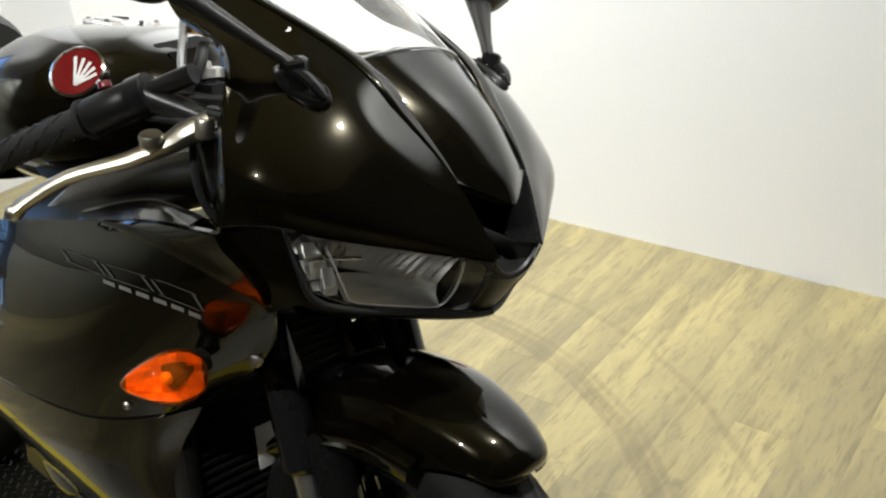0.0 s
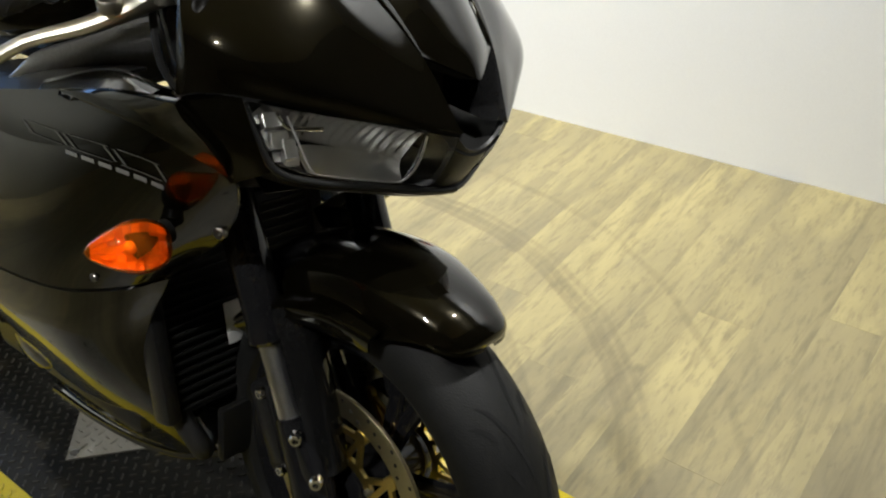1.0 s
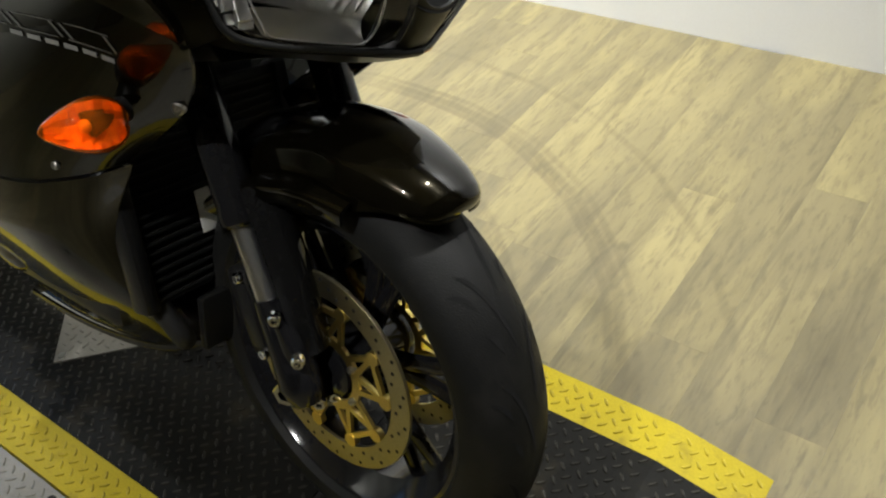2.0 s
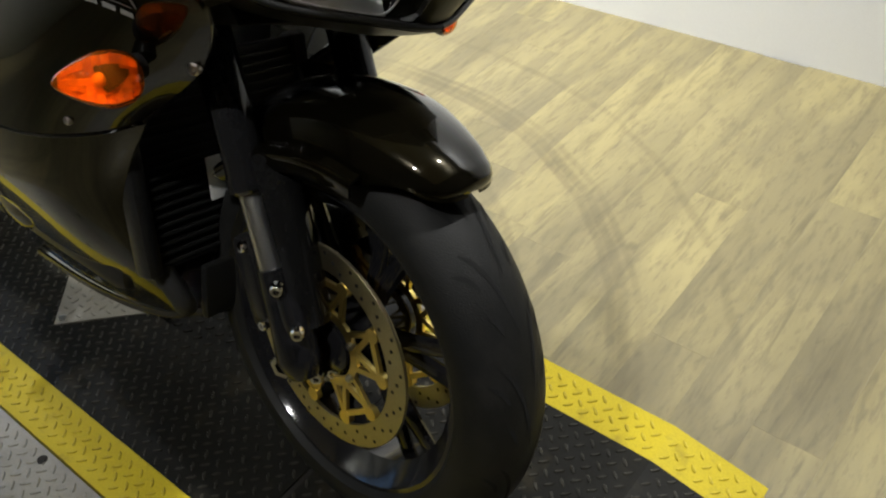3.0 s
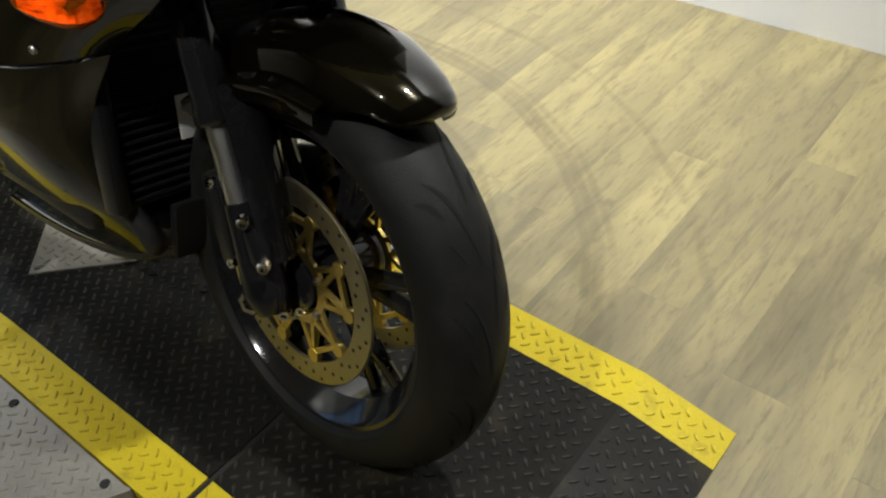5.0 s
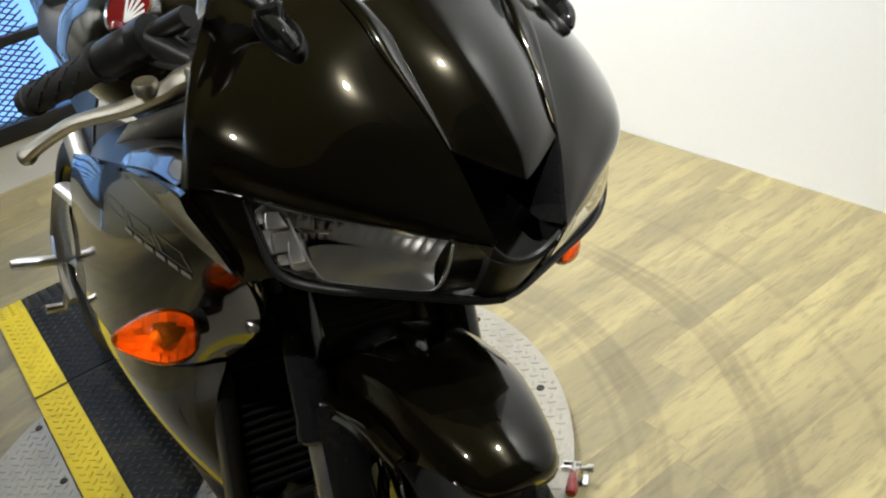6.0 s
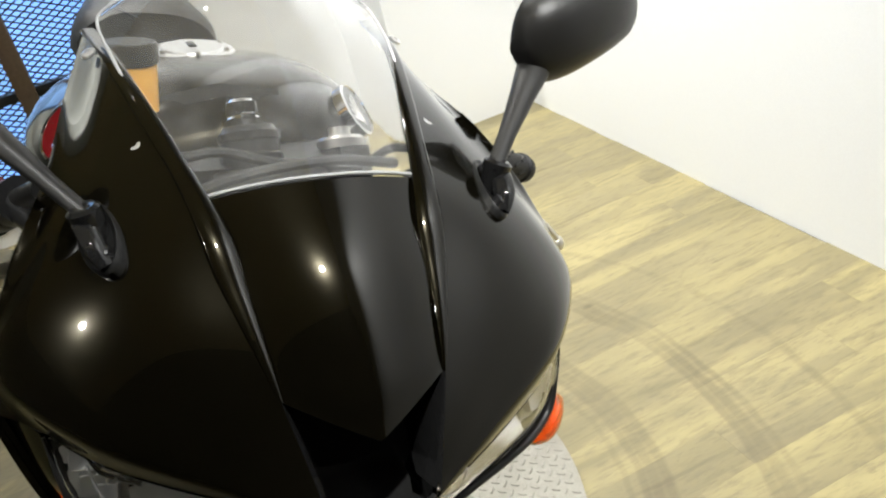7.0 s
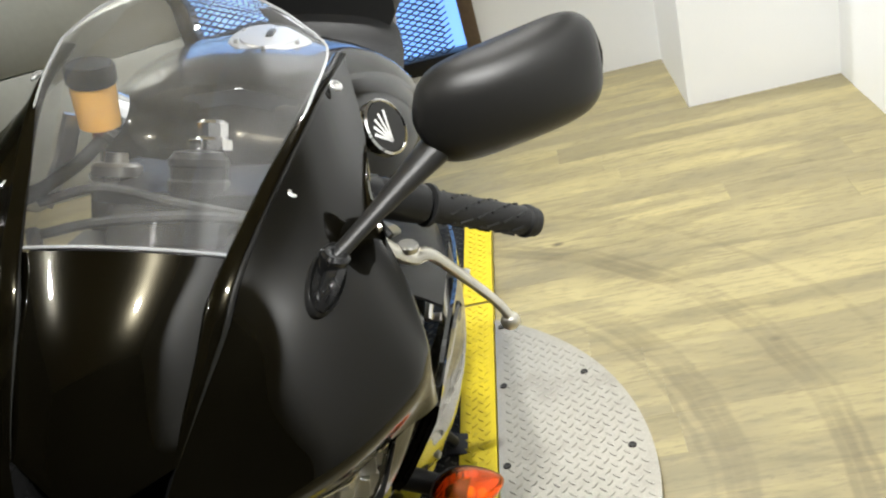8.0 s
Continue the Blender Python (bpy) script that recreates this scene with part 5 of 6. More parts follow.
# radiator
radiator = new("radiator")
radiator.parent = bike
bm = bmesh.new()
turn = Matrix.Translation((-0.265, 0, 0.50)) @ Matrix.Rotation(radians(-12), 4, "Y")
block(bm, -0.022, 0.0, -0.165, 0.165, -0.14, 0.17, 0.004, m=turn)
part("core", bm, MATT_BLACK, radiator)
for k in range(20):
    bm = bmesh.new()
    block(bm, 0.0, 0.006, -0.155, 0.155, -0.13 + 0.0148 * k, -0.1255 + 0.0148 * k, m=turn)
    part("fin", bm, MATT_BLACK, radiator)
for s in (-1, 1):
    bm = bmesh.new()
    block(bm, -0.03, 0.012, s * 0.172 - 0.014, s * 0.172 + 0.014, -0.145, 0.175, 0.008, m=turn)
    part("tank", bm, DARK, radiator)
    bm = bmesh.new()
    tube(bm, spline([(-0.25, s * 0.15, 0.36), (-0.22, s * 0.13, 0.30), (-0.27, s * 0.10, 0.27)], 5), 0.018, 10)
    part("hose", bm, GRIP, radiator)

# white plate added on the radiator to stand in for a bright gap by the fork
bm = bmesh.new()
block(bm, 0.0065, 0.0085, -0.052, -0.014, -0.055, 0.015, 0.0006, m=turn)
part("label", bm, WHITE_MARK, radiator, "small white plate standing in for a bright gap")

# engine mass and frame
engine = new("engine")
engine.parent = bike
bm = bmesh.new()
block(bm, -0.80, -0.33, -0.17, 0.17, 0.27, 0.56, 0.03)
block(bm, -0.56, -0.33, -0.16, 0.16, 0.50, 0.80, 0.03, m=Matrix.Rotation(radians(0), 4, "Y"))
part("block", bm, DARK, engine, "dark engine block")
for s, x in ((-1, -0.64), (1, -0.60)):
    bm = bmesh.new()
    lathe(bm, (x, s * 0.13, 0.365), (0, s, 0), [(0, 0.090), (0.03, 0.088), (0.048, 0.072), (0.054, 0.05), (0.056, 0.001)], 36)
    part("side_cover", recalc(bm), PAINT, engine, "gloss black round engine cover")
for k in range(4):
    bm = bmesh.new()
    y = -0.12 + 0.08 * k
    tube(bm, spline([(-0.32, y, 0.56), (-0.285, y * 0.9, 0.45), (-0.30, y * 0.7, 0.32), (-0.42, y * 0.5, 0.25)], 6), 0.018, 10)
    part("header_pipe", bm, DARK, engine)
for s in (-1, 1):
    bm = bmesh.new()
    rows = []
    for (x, y, zz), hh in zip(((-0.26, 0.055, 0.93), (-0.36, 0.125, 0.90), (-0.52, 0.185, 0.83), (-0.68, 0.195, 0.72), (-0.80, 0.175, 0.58), (-0.86, 0.165, 0.42)), (0.045, 0.055, 0.06, 0.062, 0.065, 0.06)):
        rows.append([Vector((x + dx * hh, s * (y + dy), zz + dz * hh)) for dx, dy, dz in ((-0.5, 0.022, -0.9), (-0.1, 0.03, 0), (0.5, 0.022, 0.9), (0.5, -0.022, 0.9), (-0.5, -0.022, -0.9))])
    bridge(bm, [spline([*r, r[0]], 3)[:-1] for r in rows], True, True)
    part("frame_spar", recalc(bm), ALU, bike, "silver cast aluminium frame spar")
    # rearset: hanger plate, peg, lever, heel guard
    rear = new("footrest")
    rear.parent = bike
    bm = bmesh.new()
    # an open triangle of cast bars
    tube(bm, [(-0.86, s * 0.195, 0.63), (-0.93, s * 0.222, 0.66), (-0.955, s * 0.228, 0.60), (-0.945, s * 0.228, 0.51)], [0.02, 0.02, 0.02, 0.022], 10, flat=0.5)
    tube(bm, [(-0.945, s * 0.228, 0.51), (-1.03, s * 0.222, 0.49), (-1.09, s * 0.215, 0.505)], [0.02, 0.016, 0.013], 10, flat=0.5)
    tube(bm, [(-0.93, s * 0.222, 0.66), (-1.02, s * 0.218, 0.59), (-1.09, s * 0.215, 0.505)], [0.018, 0.013, 0.013], 10, flat=0.5)
    part("hanger", recalc(bm), ALU, rear, "silver cast footrest hanger")
    bm = bmesh.new()
    tube(bm, [(-0.95, s * 0.225, 0.505), (-0.95, s * 0.25, 0.505), (-0.955, s * 0.32, 0.51), (-0.955, s * 0.33, 0.51)], [0.010, 0.0115, 0.0115, 0.009], 12)
    part("peg", bm, ALU, rear, "knurled aluminium foot peg")
    bm = bmesh.new()
    tube(bm, spline([(-0.945, s * 0.24, 0.495), (-0.90, s * 0.245, 0.475), (-0.85, s * 0.245, 0.455)], 4), 0.009, 8)
    tube(bm, [(-0.89, s * 0.245, 0.47), (-0.91, s * 0.25, 0.42)], 0.006, 8)
    tube(bm, [(-0.915, s * 0.245, 0.418), (-0.915, s * 0.285, 0.42)], 0.0095, 8)
    part("pedal", recalc(bm), STEEL, rear)
    if s < 0:
        bm = bmesh.new()
        tube(bm, spline([(-0.72, s * 0.185, 0.64), (-0.83, s * 0.19, 0.685), (-0.96, s * 0.185, 0.765)], 4), [0.022] * 9, 12, flat=0.6)
        part("seat_rail", recalc(bm), ALU, bike, "silver seat rail")
    bm = bmesh.new()
    rows = [[Vector((-1.42 + dx, s * y, 0.345 + zz)) for dx, zz in ((-0.05, -0.035), (-0.05, 0.035))] for y in (0.115, 0.145)]
    tube(bm, [(-0.86, s * 0.125, 0.45), (-1.1, s * 0.14, 0.42), (-1.40, s * 0.13, 0.345)], [0.05, 0.042, 0.036], 12, flat=0.55)
    part("swingarm_leg", recalc(bm), ALU, bike, "silver aluminium swingarm")

bike_wheel("rear_wheel", Vector((-1.42, 0, 0.326)), 0.326, 0.098, RIM_R - 0.005, False, (-1,), tread=False)

# side stand
bm = bmesh.new()
tube(bm, spline([(-0.80, 0.16, 0.33), (-0.84, 0.245, 0.19), (-0.86, 0.31, 0.103)], 4), [0.014] * 9, 10)
block(bm, -0.90, -0.83, 0.29, 0.345, 0.088, 0.098, 0.003, m=Matrix.Translation((0, 0.0, 0)))
part("side_stand", recalc(bm), DARK, bike, "black steel side stand")

# ---- tank, seat, tail ----
def tank_ring(x, half, top, low, pinch):
    pts = []
    for k in range(28):
        a = 2 * math.pi * k / 28
        c, sn = math.cos(a), math.sin(a)
        zz = (top + low) / 2 + (top - low) / 2 * math.copysign(abs(sn) ** 0.72, sn)
        w = half * (1 - pinch * max(0.0, -sn)) * (1 - 0.12 * max(0, sn))
        pts.append(Vector((x, w * math.copysign(abs(c) ** 0.72, c), zz)))
    return pts


def smooth_rings(rings, steps):
    cols = [spline([r[k] for r in rings], steps) for k in range(len(rings[0]))]
    return [[c[i] for c in cols] for i in range(len(cols[0]))]


tank = new("fuel_tank")
tank.parent = bike
bm = bmesh.new()
rings = [tank_ring(*r) for r in ((-0.385, 0.075, 1.005, 0.93, 0.1), (-0.40, 0.148, 1.055, 0.89, 0.1), (-0.46, 0.212, 1.090, 0.86, 0.1), (-0.58, 0.250, 1.108, 0.84, 0.15), (-0.72, 0.244, 1.098, 0.82, 0.3), (-0.84, 0.180, 1.050, 0.80, 0.4), (-0.93, 0.115, 0.965, 0.80, 0.4), (-0.98, 0.10, 0.91, 0.80, 0.3))]
bridge(bm, smooth_rings(rings, 5), True, True)
part("shell", recalc(bm), PAINT, tank, "gloss black fuel tank")
# front cover of the tank, and above it a black strip painting a recess's shade
bm = bmesh.new()
cover = [[(-0.372, y, 1.026 - abs(y) * 0.25) for y in (-0.066, -0.03, 0.0, 0.03, 0.066)], [(-0.398, y * 1.05, 1.062 - abs(y) * 0.2) for y in (-0.066, -0.03, 0.0, 0.03, 0.066)], [(-0.432, y * 1.12, 1.090 - abs(y) * 0.18) for y in (-0.066, -0.03, 0.0, 0.03, 0.066)]]
sheet(bm, surface([[Vector(q) for q in r] for r in cover], 4, 4), 0.012, inward=(-0.6, 0, 0.9))
part("front_cover", bm, PAINT, tank, "black cover on the front of the tank")
bm = bmesh.new()
gap = [[(-0.434, y * 1.12, 1.086 - abs(y) * 0.18) for y in (-0.066, -0.03, 0.0, 0.03, 0.066)], [(-0.462, y * 1.2, 1.101 - abs(y) * 0.2) for y in (-0.066, -0.03, 0.0, 0.03, 0.066)]]
bridge(bm, [[Vector(q) for q in r] for r in gap], False)
part("recess", recalc(bm), MATT_BLACK, tank, "matt black strip for the shaded recess behind the cover")
bm = bmesh.new()
lathe(bm, (-0.665, 0, 1.100), (0.05, 0, 1), [(-0.01, 0.064), (0.006, 0.064), (0.010, 0.060), (0.010, 0.047), (0.013, 0.045), (0.014, 0.001)], 40)
cap = part("filler_cap", recalc(bm), CAP, tank, "round silver filler cap")
bm = bmesh.new()
block(bm, -0.690, -0.655, -0.006, 0.006, 1.112, 1.1165, 0.002)
part("keyhole_cover", bm, DARK, cap)
for k in range(6):
    bm = bmesh.new()
    a = 2 * math.pi * k / 6
    bolt(bm, (-0.665 + 0.054 * math.cos(a), 0.054 * math.sin(a), 1.111), (0, 0, 1), 0.004, 0.003)
    part("screw", bm, STEEL, cap)
for s, face, at in ((-1, RED, -0.472), (1, PAINT, -0.472)):
    c = Vector((at, s * 0.194, 1.048))
    n = Vector((0.40, s * 0.72, 0.56)).normalized()
    u = Vector((-1, 0, 0))
    u = (u - n * u.dot(n)).normalized()
    v = n.cross(u) * (1 if n.cross(u).z > 0 else -1)
    hold = new("badge")
    hold.parent = tank
    hold["label"] = "round badge with silver rim and plain white wing shape"
    bm = bmesh.new()
    lathe(bm, c, n, [(-0.012, 0.041), (0.004, 0.041), (0.006, 0.038), (0.003, 0.036)], 32)
    part("rim", recalc(bm), CHROME, hold)
    bm = bmesh.new()
    lathe(bm, c, n, [(0.0, 0.0365), (0.0042, 0.036), (0.0046, 0.001)], 32)
    part("face", recalc(bm), face, hold)
    bm = bmesh.new()
    for k in range(5):
        a = radians(58 + 17 * k)
        root = c + n * 0.0052 + u * -0.010 + v * -0.020
        d = u * math.cos(a) * 1.0 + v * math.sin(a)
        w = n.cross(d) * 0.0026
        e = root + d * (0.046 - 0.003 * k)
        bm.faces.new([bm.verts.new(p) for p in (root - w * 0.7, root + w * 0.7, e + w, e - w)])
    part("wing_shape", recalc(bm), WHITE_MARK, hold)

bm = bmesh.new()
rings = [tank_ring(*r) for r in ((-0.93, 0.105, 0.935, 0.84, 0.2), (-0.99, 0.125, 0.93, 0.83, 0.2), (-1.10, 0.165, 0.935, 0.83, 0.3), (-1.22, 0.168, 0.955, 0.85, 0.4), (-1.29, 0.155, 0.99, 0.87, 0.4))]
bridge(bm, smooth_rings(rings, 4), True, True)
part("rider_seat", recalc(bm), SEAT_VINYL, bike, "black vinyl rider seat")
bm = bmesh.new()
rings = [tank_ring(*r) for r in ((-1.27, 0.145, 1.075, 0.90, 0.3), (-1.33, 0.15, 1.10, 0.92, 0.3), (-1.48, 0.10, 1.13, 0.98, 0.4), (-1.62, 0.075, 1.14, 1.05, 0.4))]
bridge(bm, smooth_rings(rings, 4), True, True)
part("pillion_seat", recalc(bm), SEAT_VINYL, bike, "black vinyl pillion seat")
bm = bmesh.new()
rings = [tank_ring(*r) for r in ((-1.05, 0.12, 0.87, 0.77, 0.2), (-1.25, 0.145, 0.94, 0.80, 0.2), (-1.45, 0.13, 1.02, 0.88, 0.3), (-1.65, 0.085, 1.10, 1.0, 0.3), (-1.74, 0.045, 1.115, 1.06, 0.3))]
bridge(bm, smooth_rings(rings, 4), True, True)
part("tail_cowl", recalc(bm), PAINT, bike, "gloss black tail cowl")
for s in (-1, 1):
    bm = bmesh.new()
    grid = [[(-0.82, 0.165, 0.86), (-0.86, 0.17, 0.78), (-0.90, 0.165, 0.70)], [(-0.98, 0.145, 0.87), (-1.0, 0.15, 0.80), (-1.02, 0.145, 0.74)], [(-1.12, 0.14, 0.86), (-1.13, 0.145, 0.81), (-1.14, 0.14, 0.77)]]
    sheet(bm, surface(flip(grid, s), 4, 4), 0.005, inward=(-1, 0, 0.8))
    part("seat_side_cover", bm, PLASTIC, bike)

# ---- controls ----
def clip_on(s, inner, end, path):
    hold = new("handlebar")
    hold.parent = bike
    inner, end, pivot, tip = Vector(inner), Vector(end), Vector(path[0]), Vector(path[-1])
    d = (end - inner).normalized()
    stem = inner - d * (0.16 if s < 0 else 0.10)
    bm = bmesh.new()
    tube(bm, [stem, inner], 0.0125, 14)
    part("bar", bm, PLASTIC, hold)
    bm = bmesh.new()
    tube(bm, [inner, inner + d * 0.004, inner + d * 0.006, end - d * 0.02, end - d * 0.018, end - d * 0.012, end - d * 0.01, end], [0.026, 0.026, 0.0195, 0.0185, 0.0215, 0.0215, 0.0195, 0.019], 20)
    grip = part("grip", recalc(bm), GRIP, hold, "black ribbed rubber grip")
    dd, a, b = frame_of(d)
    bm = bmesh.new()
    length = (end - inner).length
    for k in range(6):
        for q in range(6):
            ang = 2 * math.pi * (q + 0.5 * (k % 2)) / 6
            c = inner + d * (0.025 + (length - 0.06) * k / 5.5)
            o = a * math.cos(ang) + b * math.sin(ang)
            tube(bm, [c + o * 0.0195, c + d * 0.014 + (o + (a * -math.sin(ang) + b * math.cos(ang)) * 0.5).normalized() * 0.0195], 0.0018, 5)
    tagged(part("rib", bm, GRIP, grip), kind="stuff")
    # switch pod
    pod = inner - d * 0.032
    bm = bmesh.new()
    tube(bm, [inner - d * 0.002, inner - d * 0.006, pod, inner - d * 0.066, inner - d * 0.072], [0.020, 0.0235, 0.024, 0.023, 0.018], 14)
    pod_ob = part("switch_pod", recalc(bm), PLASTIC, hold, "black switch housing")
    bm = bmesh.new()
    lathe(bm, pod + Vector((-0.005, 0, 0.026)), (-0.4, 0, 1), [(0, 0.009), (0.008, 0.008), (0.009, 0.001)], 12)
    part("switch", bm, RED if s < 0 else PLASTIC, pod_ob)
    # master cylinder clamp and lever
    bm = bmesh.new()
    m0 = inner - d * 0.085
    tube(bm, [m0 + d * 0.012, m0 - d * 0.012], 0.025, 14)
    tube(bm, [m0, m0.lerp(pivot, 0.6), pivot], [0.018, 0.016, 0.014], 12)
    part("lever_perch", recalc(bm), DARK, hold)
    bm = bmesh.new()
    bow = spline(path, 5)
    n = len(bow)
    tube(bm, bow, [(0.025 if s < 0 else 0.014) - (0.0130 if s < 0 else 0.0060) * min(1, k / (n * 0.6)) for k in range(n)], 12, flat=0.72)
    lathe(bm, tip, (tip - pivot).normalized(), [(-0.011, 0.004), (-0.007, 0.0095), (0, 0.0115), (0.007, 0.0095), (0.011, 0.004)], 14)
    lever = part("lever", recalc(bm), LEVER, hold, "satin champagne aluminium lever")
    if s < 0:
        bm = bmesh.new()
        lathe(bm, (-0.186, -0.268, 1.000), (0.2, -0.25, 1), [(-0.004, 0.014), (0.007, 0.0145), (0.010, 0.0125), (0.010, 0.006), (0.008, 0.0005)], 18)
        part("adjuster", recalc(bm), LEVER, lever)
        bm = bmesh.new()
        lathe(bm, (-0.140, -0.226, 1.018), (0.1, -0.1, 1), [(-0.010, 0.0125), (0.010, 0.013), (0.013, 0.011), (0.013, 0.005), (0.011, 0.0005)], 18)
        part("pivot_boss", recalc(bm), LEVER, lever)
    else:
        bm = bmesh.new()
        lathe(bm, bow[n // 4] + Vector((0.002, 0, 0.010)), (0, 0, 1), [(0, 0.012), (0.006, 0.012), (0.008, 0.010), (0.008, 0.001)], 14)
        part("adjuster", bm, STEEL, lever)
    bm = bmesh.new()
    bolt(bm, pivot + Vector((0, 0, 0.012)), (0, 0, 1), 0.008, 0.006)
    part("pivot_bolt", bm, STEEL, lever)
    return hold


right = clip_on(-1, (-0.300, -0.280, 1.012), (-0.446, -0.345, 0.938), [(-0.150, -0.208, 1.024), (-0.170, -0.232, 1.008), (-0.182, -0.246, 0.996), (-0.215, -0.281, 0.974), (-0.262, -0.329, 0.952), (-0.292, -0.362, 0.924), (-0.302, -0.379, 0.908)])
left = clip_on(1, (-0.250, 0.262, 1.046), (-0.334, 0.398, 0.982), [(-0.132, 0.208, 1.070), (-0.142, 0.232, 1.046), (-0.156, 0.252, 1.031), (-0.168, 0.272, 1.028), (-0.185, 0.312, 0.988), (-0.186, 0.343, 0.962), (-0.185, 0.360, 0.944), (-0.185, 0.366, 0.932)])

# brake fluid bottle on its bracket
bottle = new("brake_reservoir")
bottle.parent = bike
c = Vector((-0.284, -0.120, 1.118))
bm = bmesh.new()
lathe(bm, c, (0, 0, 1), [(-0.002, 0.020), (0.0, 0.024), (0.048, 0.0255), (0.05, 0.024)], 24)
part("bottle", recalc(bm), FLUID, bottle, "translucent bottle of amber brake fluid")
bm = bmesh.new()
lathe(bm, c + Vector((0, 0, 0.050)), (0, 0, 1), [(0, 0.026), (0.004, 0.0285), (0.020, 0.0285), (0.024, 0.026), (0.024, 0.001)], 24)
part("cap", recalc(bm), PLASTIC, bottle, "black screw cap")
bm = bmesh.new()
tube(bm, [(-0.284, -0.150, 1.13), (-0.270, -0.165, 1.08), (-0.235, -0.185, 1.035)], [0.006, 0.006, 0.006], 8, flat=2.0)
part("bracket", bm, ALU, bottle, "bright metal bracket")
bm = bmesh.new()
tube(bm, spline([(-0.284, -0.120, 1.10), (-0.255, -0.15, 1.075), (-0.215, -0.205, 1.045), (-0.19, -0.225, 1.03)], 5), 0.0085, 10)
part("hose", bm, GRIP, bottle)

# yoke, stem nut, key and clocks
yoke = new("top_yoke")
yoke.parent = bike
bm = bmesh.new()
grid = [[(-0.355, 0.11, 1.045), (-0.335, 0.05, 1.05), (-0.325, 0.0, 1.05), (-0.335, -0.05, 1.05), (-0.355, -0.11, 1.045)], [(-0.30, 0.15, 1.05), (-0.285, 0.06, 1.055), (-0.28, 0, 1.055), (-0.285, -0.06, 1.055), (-0.30, -0.15, 1.05)], [(-0.255, 0.13, 1.052), (-0.235, 0.05, 1.058), (-0.225, 0, 1.058), (-0.235, -0.05, 1.058), (-0.255, -0.13, 1.052)]]
sheet(bm, surface([[Vector(p) for p in r] for r in grid], 4, 4), 0.02, inward=(-0.29, 0, 0.5))
part("plate", bm, DARK, yoke, "dark cast yoke")
bm = bmesh.new()
lathe(bm, (-0.312, 0, 1.078), AXIS, [(0, 0.024), (0.012, 0.024), (0.016, 0.019), (0.032, 0.019), (0.036, 0.014), (0.036, 0.001)], 8)
part("stem_nut", bm, CHROME, yoke, "bright steering stem nut")
bm = bmesh.new()
block(bm, -0.268, -0.263, -0.012, 0.004, 1.09, 1.112, 0.002)
part("ignition_key", bm, CHROME, yoke, "bright key in the ignition")
bm = bmesh.new()
lathe(bm, (-0.252, -0.004, 1.045), AXIS, [(0, 0.036), (0.018, 0.036), (0.021, 0.033), (0.034, 0.033), (0.036, 0.035), (0.044, 0.035), (0.047, 0.031), (0.052, 0.029), (0.054, 0.012), (0.050, 0.011), (0.050, 0.001)], 28)
part("ignition_lock", recalc(bm), DARK, yoke, "dark ringed ignition barrel")
for s in (-1, 1):
    bm = bmesh.new()
    lathe(bm, (-0.288, s * 0.113, 1.05), AXIS, [(0, 0.030), (0.012, 0.030), (0.016, 0.026), (0.016, 0.014), (0.028, 0.013), (0.028, 0.001)], 20)
    part("fork_cap", recalc(bm), STEEL, yoke, "silver fork cap")
clocks = new("instrument_cluster")
clocks.parent = bike
bm = bmesh.new()
turn = Matrix.Translation((-0.135, 0, 1.045)) @ Matrix.Rotation(radians(35), 4, "Y")
block(bm, -0.045, 0.04, -0.070, 0.055, -0.022, 0.02, 0.014, m=turn)
part("housing", bm, MATT_BLACK, clocks, "black instrument housing")
bm = bmesh.new()
lathe(bm, turn @ Vector((0, 0.0, -0.021)), turn.to_3x3() @ Vector((0, 0, -1)), [(0, 0.036), (0.006, 0.036), (0.006, 0.030), (0.003, 0.001)], 28)
part("tachometer", bm, DARK, clocks)
bm = bmesh.new()
for s in (-1, 1):
    tube(bm, spline([(-0.06, s * 0.03, 0.99), (-0.04, s * 0.09, 1.03), (-0.10, s * 0.125, 1.08)], 4), 0.007, 8)
tube(bm, [(-0.10, -0.125, 1.055), (-0.085, 0, 1.065), (-0.10, 0.125, 1.055)], 0.006, 8)
part("bracket", bm, DARK, clocks, "black tube bracket behind the screen")

# cables and hoses between bars and cowl
for pts in (
    [(-0.215, -0.235, 1.035), (-0.14, -0.215, 1.035), (-0.08, -0.18, 1.02), (-0.09, -0.10, 0.96), (-0.16, -0.05, 0.86)],
    [(-0.230, -0.245, 1.022), (-0.15, -0.225, 1.020), (-0.09, -0.19, 0.99), (-0.12, -0.10, 0.92)],
    [(-0.16, 0.20, 1.02), (-0.09, 0.18, 1.01), (-0.08, 0.10, 0.97), (-0.16, 0.05, 0.86)],
    [(-0.175, -0.22, 1.005), (-0.165, -0.215, 0.93), (-0.15, -0.17, 0.85), (-0.14, -0.14, 0.74)],
    [(-0.20, 0.225, 1.03), (-0.25, 0.17, 1.06), (-0.30, 0.12, 1.00)],
    [(-0.10, -0.12, 1.075), (-0.09, -0.05, 1.098), (-0.10, 0.04, 1.102), (-0.13, 0.12, 1.082)],
    [(-0.17, -0.15, 1.075), (-0.15, -0.07, 1.105), (-0.16, 0.0, 1.085), (-0.15, 0.09, 1.075)],
    [(-0.215, -0.225, 1.048), (-0.12, -0.19, 1.052), (-0.07, -0.15, 1.06), (-0.06, -0.09, 1.05)],
):
    bm = bmesh.new()
    tube(bm, spline(pts, 6), 0.0055, 8)
    part("cable", bm, GRIP, bike)
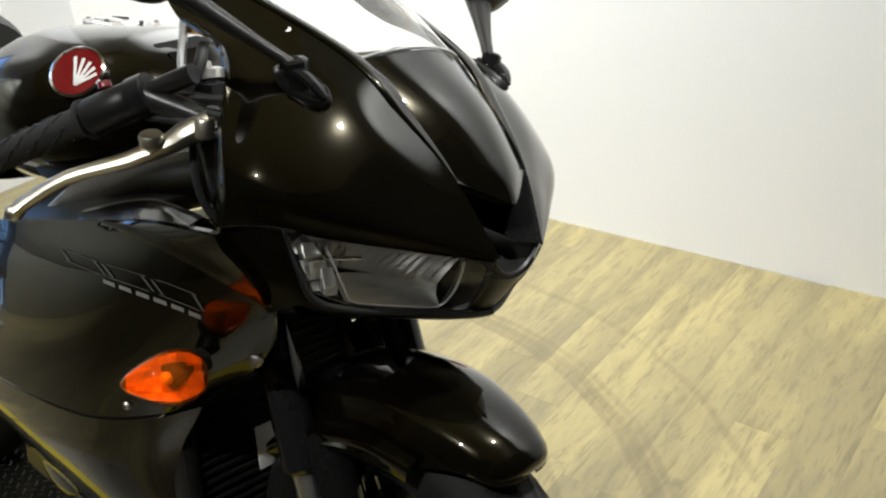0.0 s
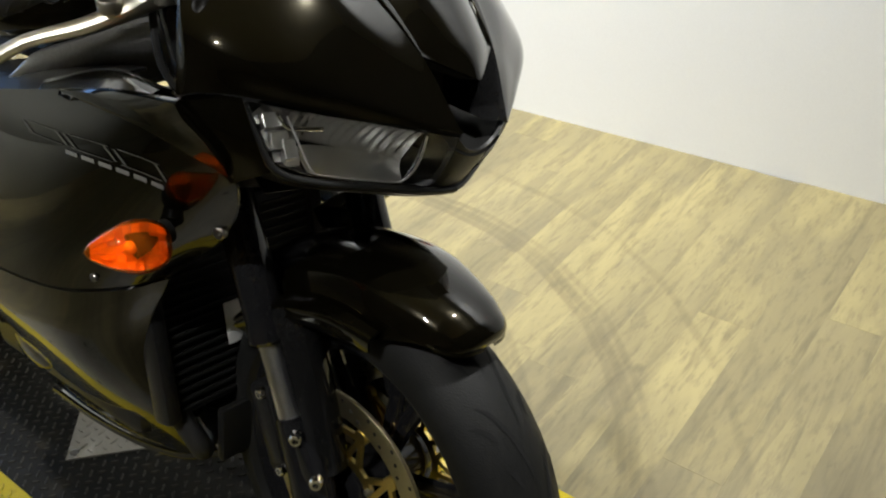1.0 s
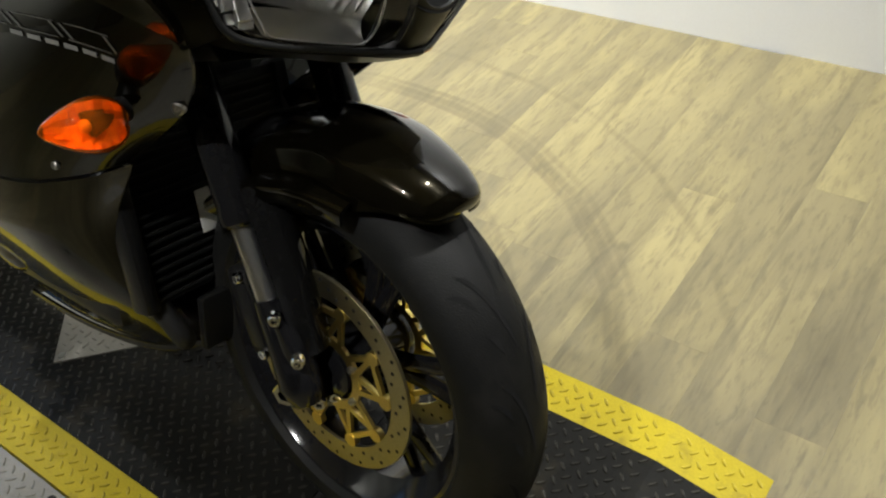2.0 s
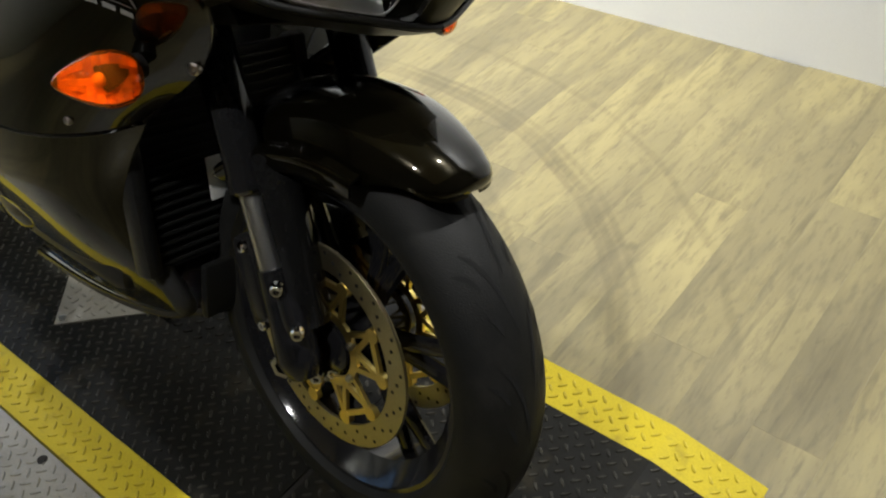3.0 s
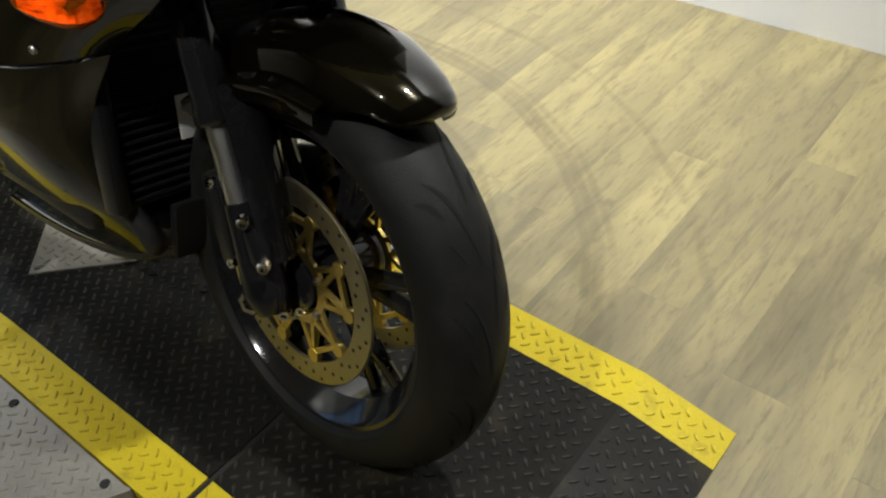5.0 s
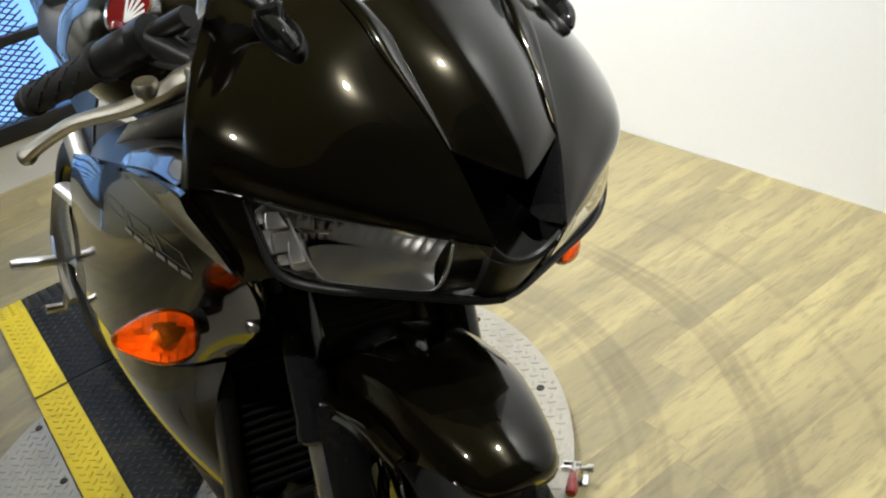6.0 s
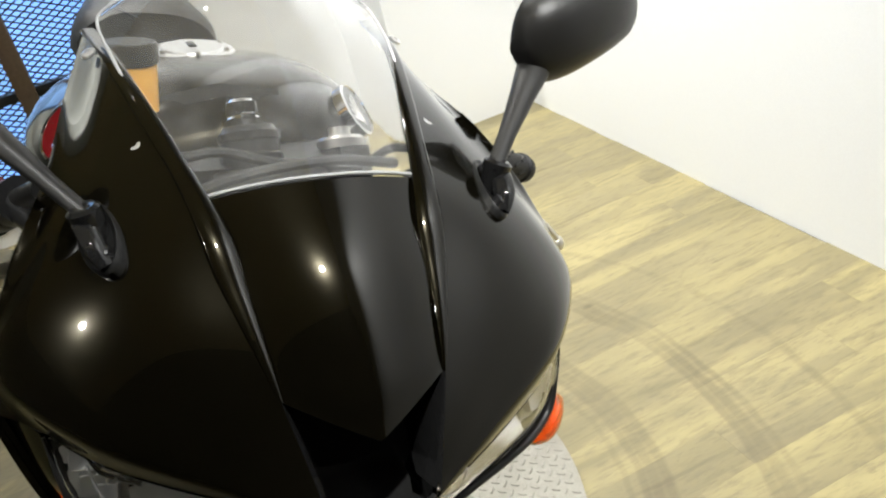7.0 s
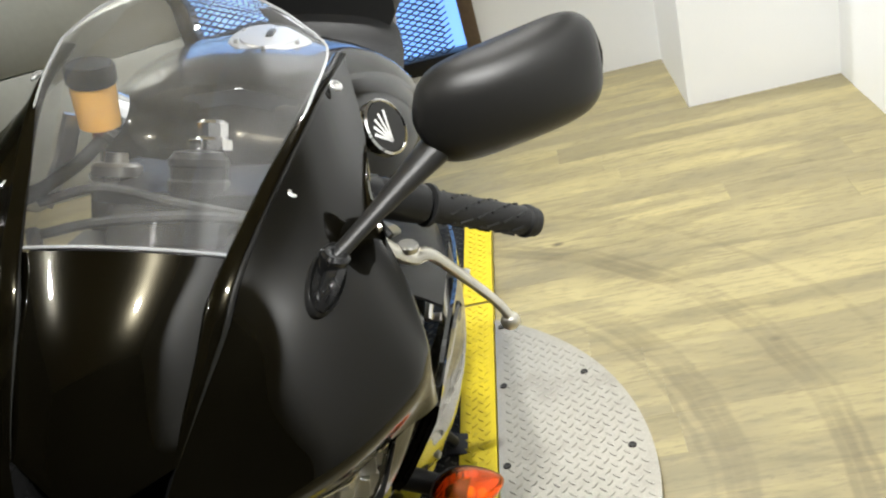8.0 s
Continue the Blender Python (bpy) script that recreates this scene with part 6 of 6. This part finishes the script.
# black instrument tray below the screen
bm = bmesh.new()
grid = [[(-0.03, y, 1.075 - 1.2 * abs(y) ** 1.6) for y in (-0.085, -0.045, 0, 0.045, 0.085)], [(-0.10, y * 1.25, 1.062 - 0.5 * abs(y) ** 1.6) for y in (-0.085, -0.045, 0, 0.045, 0.085)], [(-0.19, y * 1.4, 1.030) for y in (-0.085, -0.045, 0, 0.045, 0.085)]]
sheet(bm, surface([[Vector(p) for p in r] for r in grid], 4, 4), 0.004, inward=(-0.1, 0, 0.9))
part("instrument_tray", bm, PLASTIC, bike, "black tray below the windscreen")
# dark inner cowl stay and air duct behind the nose
bm = bmesh.new()
grid = [[(-0.02, 0.18, 0.80), (0.01, 0.08, 0.80), (0.02, 0, 0.80), (0.01, -0.08, 0.80), (-0.02, -0.18, 0.80)], [(-0.10, 0.19, 0.90), (-0.07, 0.08, 0.94), (-0.06, 0, 0.95), (-0.07, -0.08, 0.94), (-0.10, -0.19, 0.90)], [(-0.13, 0.20, 0.98), (-0.11, 0.09, 1.0), (-0.10, 0, 1.01), (-0.11, -0.09, 1.0), (-0.13, -0.20, 0.98)]]
sheet(bm, surface([[Vector(p) for p in r] for r in grid], 4, 4), 0.004, inward=(-0.4, 0, 0.9))
part("inner_cowl", bm, MATT_BLACK, bike)
for s in (-1, 1):
    bm = bmesh.new()
    grid = [[(-0.15, 0.262, 0.893), (-0.25, 0.262, 0.882), (-0.40, 0.255, 0.848)], [(-0.16, 0.215, 0.904), (-0.27, 0.215, 0.908), (-0.42, 0.22, 0.866)], [(-0.18, 0.165, 0.875), (-0.28, 0.172, 0.868), (-0.42, 0.185, 0.84)]]
    sheet(bm, surface(flip(grid, s), 4, 4), 0.004, inward=(-0.2, 0, 0.6))
    part("inner_side_panel", bm, PAINT, bike, "gloss black inner panel")


# ---- plank floor ----
floor = tagged(thing("floor", "pale weathered oak-look plank floor", "floor"), kind="structure")
bm = bmesh.new()
block(bm, BACK_B - 0.12, WALL_F + 0.12, WALL_R - 0.12, WALL_L + 0.12, FLOOR - 0.1, FLOOR - 0.003)
part("underlay", bm, DIRT_AND_SHADE, floor)
PW, PL = 0.129, 1.32
rng = random.Random(4)


def plank(bm, x0, x1, y0, y1):
    g, c, z = 0.00005, 0.0001, FLOOR
    ring = lambda e, h: [(x0 + e, y0 + e, h), (x1 - e, y0 + e, h), (x1 - e, y1 - e, h), (x0 + e, y1 - e, h)]
    rows = bridge(bm, [ring(g, z - 0.006), ring(g, z - 0.0005), ring(g + c, z)], True)
    bm.faces.new(rows[-1])


# rows of planks whose end joints are known
JOINTS = {-1: 0.6196, 1: 0.52, 2: 0.90}
rest = bmesh.new()
shared = {}
i = 0
column = -28
x = 0.3946 + column * PW
while x < WALL_F:
    y = WALL_R - rng.uniform(0, PL)
    if column in JOINTS:
        y = JOINTS[column] - 4 * PL
    while y < WALL_L:
        y0, y1 = max(y, WALL_R), min(y + PL, WALL_L)
        if y1 - y0 > 0.02:
            if -3.25 < x < 1.3 and y1 > -1.3 and i < 300:
                bm = bmesh.new()
                plank(bm, -PW / 2, PW / 2, 0, round(y1 - y0, 2))
                key = round(y1 - y0, 2)
                if key not in shared:
                    ob = part("plank", bm, WOOD, floor)
                    shared[key] = ob.data
                else:
                    bm.free()
                    ob = new("plank", shared[key])
                    ob.parent = floor
                ob.location = ((x + PW / 2) * U, y0 * U, 0)
                i += 1
            else:
                plank(rest, x, x + PW, y0, y1)
        y += PL
    x += PW
    column += 1
tagged(part("planks", rest, WOOD, floor), kind="stuff")
